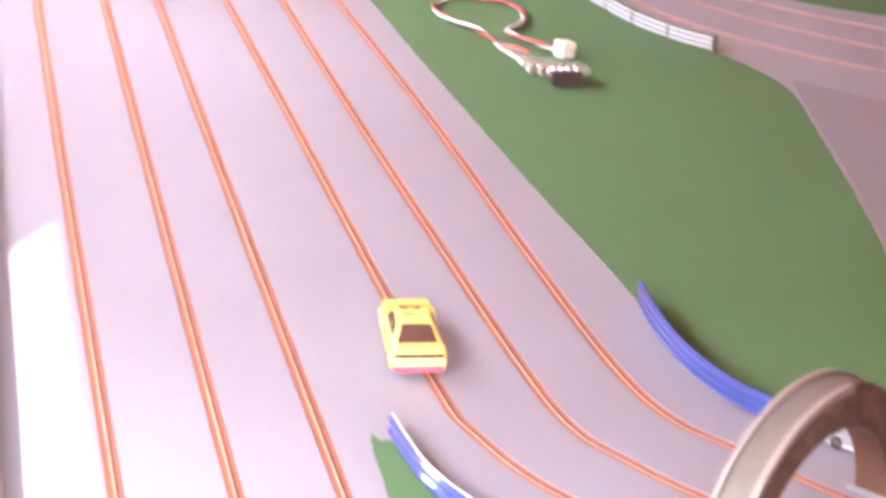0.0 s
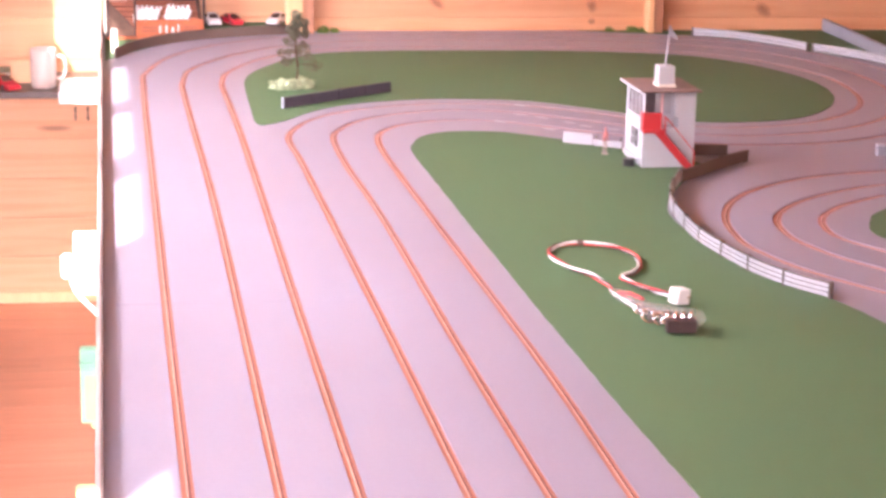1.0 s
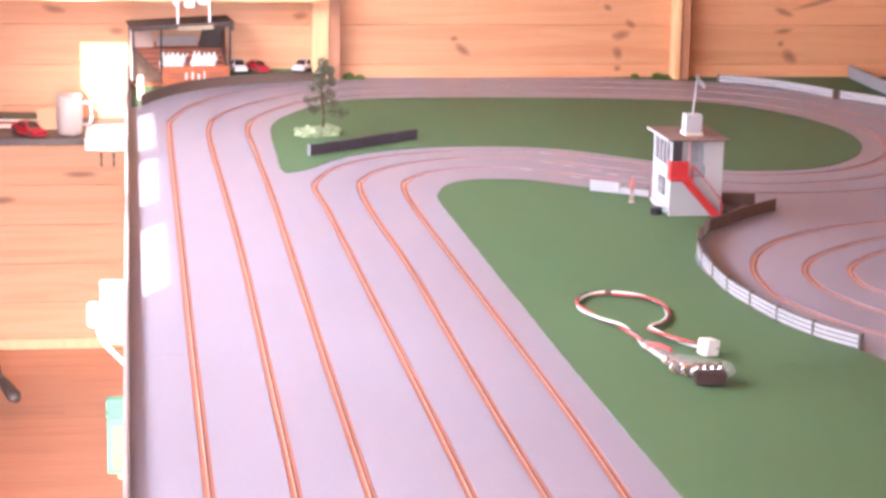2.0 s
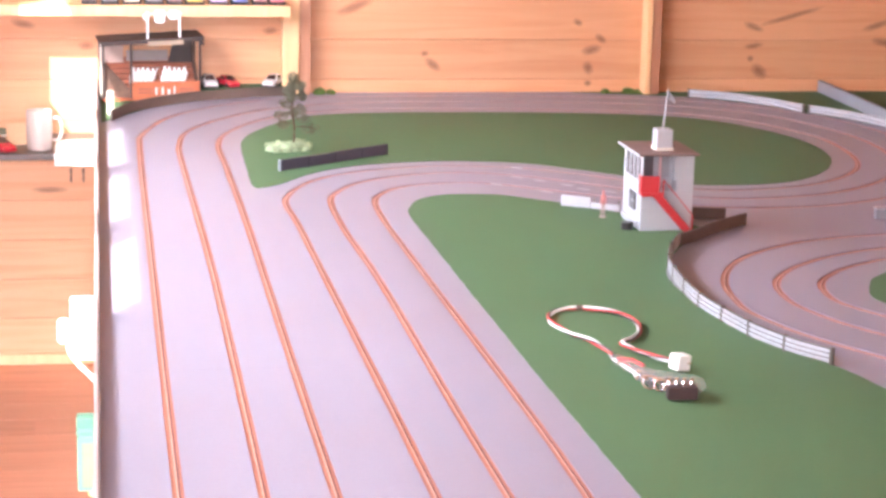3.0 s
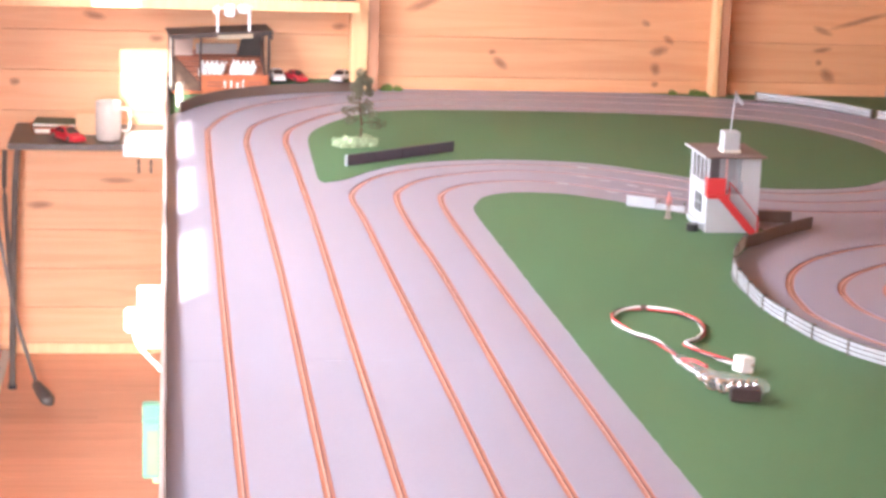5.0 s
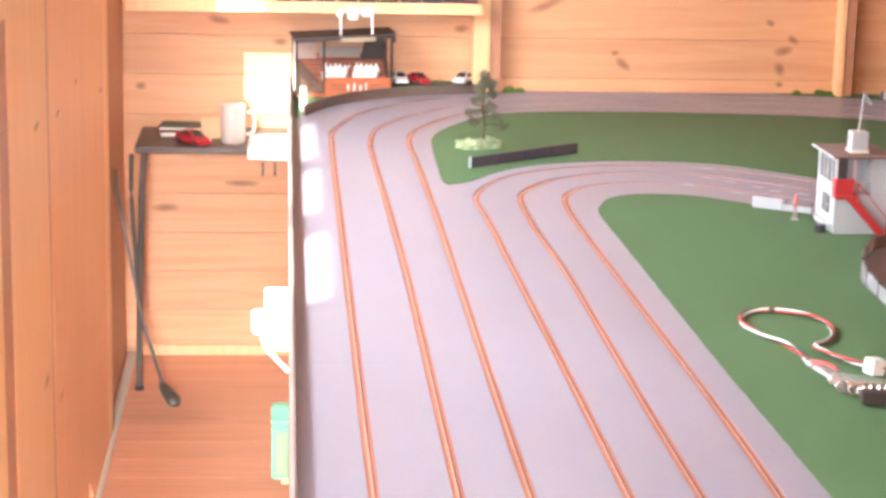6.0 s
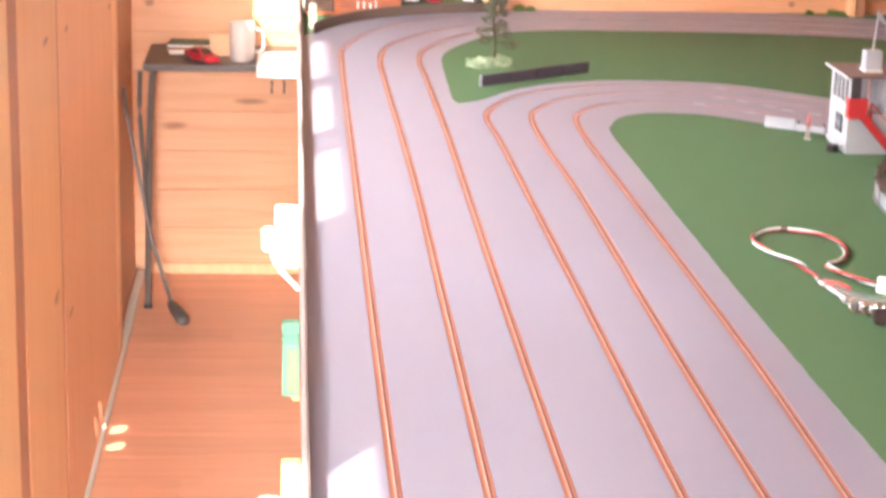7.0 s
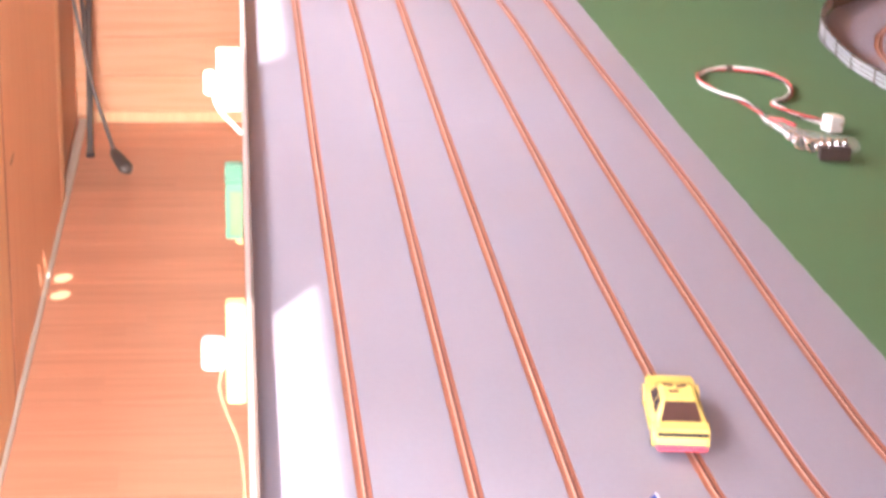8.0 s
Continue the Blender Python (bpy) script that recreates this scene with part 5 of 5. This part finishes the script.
# body colour, roof colour and width of each model on the shelf
MODELS = [((0.16, 0.09, 0.08), M_SCREEN, 0.040), ((0.12, 0.10, 0.10), M_SCREEN, 0.046), ((0.72, 0.58, 0.44), M_WHITE, 0.050), ((0.24, 0.22, 0.24), M_SCREEN, 0.050), ((0.32, 0.17, 0.17), M_GREYGLASS, 0.044),
          ((0.82, 0.68, 0.16), M_YELLOW, 0.054), ((0.62, 0.54, 0.78), M_WHITE, 0.052), ((0.18, 0.24, 0.62), M_WHITE, 0.050), ((0.38, 0.19, 0.20), M_SCREEN, 0.042), ((0.72, 0.26, 0.30), M_GREYGLASS, 0.044)]
for k, ((rgb, roof, w), x) in enumerate(zip(MODELS, (-0.022, 0.032, 0.089, 0.147, 0.200, 0.253, 0.315, 0.372, 0.424, 0.470))):
    bx = thing("display_model", "small model car on a black plinth along the shelf", "model car", pose(x, 3.03, 0.999), "model cars on the shelf")
    paint = material("model_paint", rgb, 0.3, vary=0.06, coat=0.4)
    h = w / 2 * 0.88
    part("plinth", box(-w / 2, w / 2, 0, 0.095, 0, 0.004, 0.0008), M_BLACK, bx)
    body = part("body", box(-h, h, 0.004, 0.090, 0.0068, 0.0200, 0.0045), paint, bx)
    part("nose", box(-h * 0.92, h * 0.92, 0.0025, 0.012, 0.0062, 0.0120, 0.0020), paint, body)
    cabin = part("cabin", box(-h * 0.80, h * 0.80, 0.026, 0.066, 0.0195, 0.0320, 0.0045), roof, bx)
    part("windscreen", box(-h * 0.70, h * 0.70, 0.0245, 0.0262, 0.0215, 0.0295, 0.0006), M_SCREEN, cabin)
    for sd in (-1, 1):
        part("headlamp", box(sd * h * 0.68 - 0.0040, sd * h * 0.68 + 0.0040, 0.0012, 0.0042, 0.0128, 0.0168, 0.0010), M_WHITE, body, "pale headlamp")
        part("wheel", cyl(0.0062, 0.0062, (sd * h * 0.78 - 0.003, 0.020, 0.0103), (sd * h * 0.78 + 0.003, 0.020, 0.0103), 14), M_BLACK, bx)
        part("wheel", cyl(0.0062, 0.0062, (sd * h * 0.78 - 0.003, 0.074, 0.0103), (sd * h * 0.78 + 0.003, 0.074, 0.0103), 14), M_BLACK, bx)

# ---- desk in the corner and what stands on it ----
def desk():
    root = thing("side_table", "dark metal-framed side table in the corner", "side table")
    x0, x1, y0, y1, zt = -0.400, 0.12, 2.79, 3.10, 0.648
    part("tabletop", box(x0, x1, y0, y1, zt - 0.016, zt, 0.003), material("dark_brown_laminate", (0.085, 0.06, 0.05), 0.4, vary=0.25), root)
    for x in (x0 + 0.004, x1 - 0.02):
        pts = spline([(x, y0 + 0.012, 0.0), (x + 0.010, y0 + 0.012, 0.44), (x + 0.018, y0 + 0.014, zt - 0.045), (x + 0.020, y0 + 0.03, zt - 0.022)], 0.03)
        part("leg", tube(pts, 0.0085, 10), M_STEEL, root)
        part("leg", tube([Vector((x + 0.024, y1 - 0.03, 0)), Vector((x + 0.024, y1 - 0.03, zt - 0.016))], 0.0085, 10), M_STEEL, root)
        part("brace", tube(spline([(x - 0.012, y0 + 0.016, zt - 0.02), (x - 0.014, y0 + 0.016, 0.51), (x - 0.004, y0 + 0.016, 0.355), (x, y0 + 0.014, 0.246)], 0.02), 0.006, 8), M_STEEL, root)
        part("foot", cyl(0.011, 0.011, (x, y0 + 0.012, 0), (x, y0 + 0.012, 0.012), 12), M_BLACK, root)
    return zt


ZD = desk() + 0.0005
def mug():
    root = thing("mug", "off-white ceramic mug on the dark side table", "mug", pose(-0.150, 2.862, ZD))
    n, out = 28, [(0.0, 0.0), (0.029, 0.0), (0.032, 0.004), (0.033, 0.05), (0.033, 0.098), (0.0315, 0.100), (0.030, 0.098), (0.029, 0.006), (0.0, 0.005)]
    glaze = material("off_white_glaze", (0.56, 0.49, 0.45), 0.25, vary=0.05)
    bm = bmesh.new()
    rings = [[bm.verts.new((r * math.cos(a), r * math.sin(a), z)) for a in (k * math.tau / n for k in range(n))] for r, z in out[1:-1]]
    for p, q in zip(rings, rings[1:]):
        for k in range(n):
            bm.faces.new((p[k], p[(k + 1) % n], q[(k + 1) % n], q[k]))
    bm.faces.new(rings[0][::-1])
    bm.faces.new(rings[-1])
    bmesh.ops.recalc_face_normals(bm, faces=bm.faces[:])
    part("body", bm, glaze, root, smooth=True)
    part("handle", tube(spline([(0.031, 0, 0.080), (0.050, 0, 0.078), (0.056, 0, 0.050), (0.048, 0, 0.026), (0.031, 0, 0.024)], 0.006), 0.0045, 8), glaze, root, smooth=True)


mug()
model_car("toy_car", "red toy car on the dark side table", pose(-0.252, 2.850, ZD, 0, 0, -58), M_REDCAR, M_RED, False, 0.86, False)
def book(x, y, z, w, d, h, turn, mat, label):
    root = thing("book", label, "book", pose(x, y, z, 0, 0, turn))
    part("cover", box(-w / 2, w / 2, -d / 2, d / 2, 0, 0.0015), mat, root)
    part("page_block", box(-w / 2 + 0.002, w / 2 - 0.002, -d / 2 + 0.002, d / 2, 0.0016, h - 0.0016), M_CREAM, root)
    part("cover", box(-w / 2, w / 2, -d / 2, d / 2, h - 0.0015, h), mat, root)


book(-0.285, 2.99, ZD, 0.13, 0.10, 0.014, 8, M_BRICK, "orange-brown book lying on the side table")
book(-0.290, 2.995, ZD + 0.0145, 0.11, 0.09, 0.010, -4, material("dark_green_cover", (0.05, 0.09, 0.05), 0.5), "dark green book on top of another")
sheet_path = [Vector((-0.058, y, z)) for y, z in ((2.915, ZD + 0.0016), (2.86, ZD + 0.0016), (2.800, ZD + 0.0016), (2.789, ZD + 0.0008), (2.7845, ZD - 0.006), (2.7835, ZD - 0.016), (2.7832, ZD - 0.029))]
tagged(part("paper_sheet", sweep(sheet_path, [(-0.054, -0.0009), (0.054, -0.0009), (0.054, 0.0009), (-0.054, 0.0009)]), M_WHITE), "white paper sheet hanging over the side table edge", "paper")
book(-0.056, 2.852, ZD + 0.0030, 0.106, 0.100, 0.013, 2, M_WHITE, "white booklet lying on a paper sheet")
fl = tagged(part("card", box(-0.03, 0.03, -0.001, 0.001, 0, 0.055), material("orange_card", (0.70, 0.42, 0.24), 0.7)), "pale orange card leaning behind the mug", "card")
fl.matrix_basis = pose(-0.205, 2.925, ZD, -14, 0, 10)


def golf_club():
    root = thing("golf_club", "dark golf club leaning beside the side table", "golf club")
    part("shaft", tube([Vector((-0.330, 2.712, 0.045)), Vector((-0.376, 2.718, 0.20)), Vector((-0.4255, 2.735, 0.46)), Vector((-0.441, 2.737, 0.55))], 0.0052, 8), M_STEEL, root)
    part("grip", tube([Vector((-0.4411, 2.7372, 0.5505)), Vector((-0.4440, 2.739, 0.60))], 0.0055, 10), M_STEEL, root)
    bm = bmesh.new()
    rings = []
    for t, w, h in ((0.0, 0.010, 0.010), (0.12, 0.014, 0.013), (0.45, 0.017, 0.015), (0.85, 0.019, 0.014), (1.0, 0.012, 0.009)):
        q = Vector((-0.330, 2.712, 0.040)).lerp(Vector((-0.291, 2.628, 0.016)), t)
        rings.append([bm.verts.new(q + Vector((w * math.cos(a) * 0.92, w * math.cos(a) * 0.42, h * math.sin(a)))) for a in (k * math.tau / 12 for k in range(12))])
    for p, q in zip(rings, rings[1:]):
        for k in range(12):
            bm.faces.new((p[k], p[(k + 1) % 12], q[(k + 1) % 12], q[k]))
    bm.faces.new(rings[0][::-1])
    bm.faces.new(rings[-1])
    bmesh.ops.recalc_face_normals(bm, faces=bm.faces[:])
    part("head", bm, M_STEEL, root, smooth=True)


golf_club()
for k in range(2):
    hk = tagged(part("wall_hook", tube(spline([(0, 0.012, 0.016), (0, 0.0, 0.014), (0, -0.004, 0.0), (0, 0.002, -0.014), (0, 0.012, -0.016)], 0.006), 0.0026, 8), M_BROWN), "small brown hook on the board wall", "hook", "wall hooks")
    hk.location = (-0.077 + 0.033 * k, RY1 - 0.017, 0.526)

# ---- boxes hanging on the table's edge ----
def edge_box(name, label, y, x0, z0, z1, depth, mat, top=None):
    root = thing(name, label, "plastic box")
    part("shell", box(x0, -0.0095, y, y + depth, z0, z1, 0.002), mat, root)
    if top:
        part("lid", box(x0 - 0.0008, -0.0095, y - 0.0006, y + depth + 0.001, z1, z1 + 0.010, 0.002), top, root)
    return root


M_TEAL = material("teal_plastic", (0.11, 0.31, 0.20), 0.35, vary=0.06)
eb = edge_box("green_box", "pale green plastic box hung on the table edge", 0.43, -0.0345, 0.604, 0.686, 0.022, M_GREENBOX, M_TEAL)
part("lid_top", box(-0.0350, -0.0095, 0.4296, 0.453, 0.6962, 0.714, 0.002), M_TEAL, eb)
part("label", box(-0.028, -0.012, 0.4285, 0.4297, 0.610, 0.676, 0.0002), material("pale_green_label", (0.23, 0.37, 0.19), 0.5), eb, "pale yellow-green label")
part("tab", box(-0.020, -0.0098, 0.432, 0.440, 0.596, 0.6038, 0.001), M_LIME, eb)
eb = edge_box("power_unit", "white plastic power unit hung on the table edge", 0.99, -0.050, 0.634, 0.738, 0.030, M_WHITE)
part("plug", box(-0.072, -0.0505, 0.995, 1.018, 0.660, 0.701, 0.004), M_WHITE, eb)
part("cable", tube(spline([(-0.054, 0.992, 0.660), (-0.050, 0.990, 0.645), (-0.037, 0.988, 0.627), (-0.020, 0.988, 0.609), (-0.0095, 0.988, 0.597)], 0.006), 0.0040, 8), M_WHITE, eb, "white mains cable")
eb = edge_box("yellow_box", "yellow-green plastic box hung on the table edge", -0.13, -0.0325, 0.596, 0.722, 0.022, M_LIME)
part("plug", box(-0.061, -0.033, -0.125, -0.104, 0.636, 0.674, 0.003), M_WHITE, eb, "white adaptor plug")
part("cable", tube(spline([(-0.037, -0.118, 0.636), (-0.041, -0.120, 0.615), (-0.033, -0.124, 0.583), (-0.0185, -0.128, 0.544), (-0.0125, -0.13, 0.480), (-0.012, -0.13, 0.36), (-0.020, -0.12, 0.18), (-0.03, -0.10, 0.003)], 0.012), 0.0020, 8), material("tan_cable", (0.55, 0.36, 0.20), 0.5), eb, "thin tan cable")

# ---- floor planks ----
def floor_planks():
    """Staggered planks, cut off at the walls."""
    meshes = {}
    r = random.Random(4)
    y = RY0
    while y < RY1 - 0.005:
        d = min(0.128, RY1 - y)
        x = RX0 - r.random() * 1.1
        while x < RX1 - 0.01:
            a, b = max(x, RX0), min(x + 1.18, RX1)
            key = (round(b - a, 4), round(d, 4))
            if b - a > 0.03:
                if key not in meshes:
                    meshes[key] = to_mesh(box(0, b - a, 0, d, -0.012, 0, 0.0004), "plank")
                piece("plank", meshes[key], M_FLOOR, FLOOR, pose(a, y, 0))
            x += 1.1802
        y += 0.1284


floor_planks()
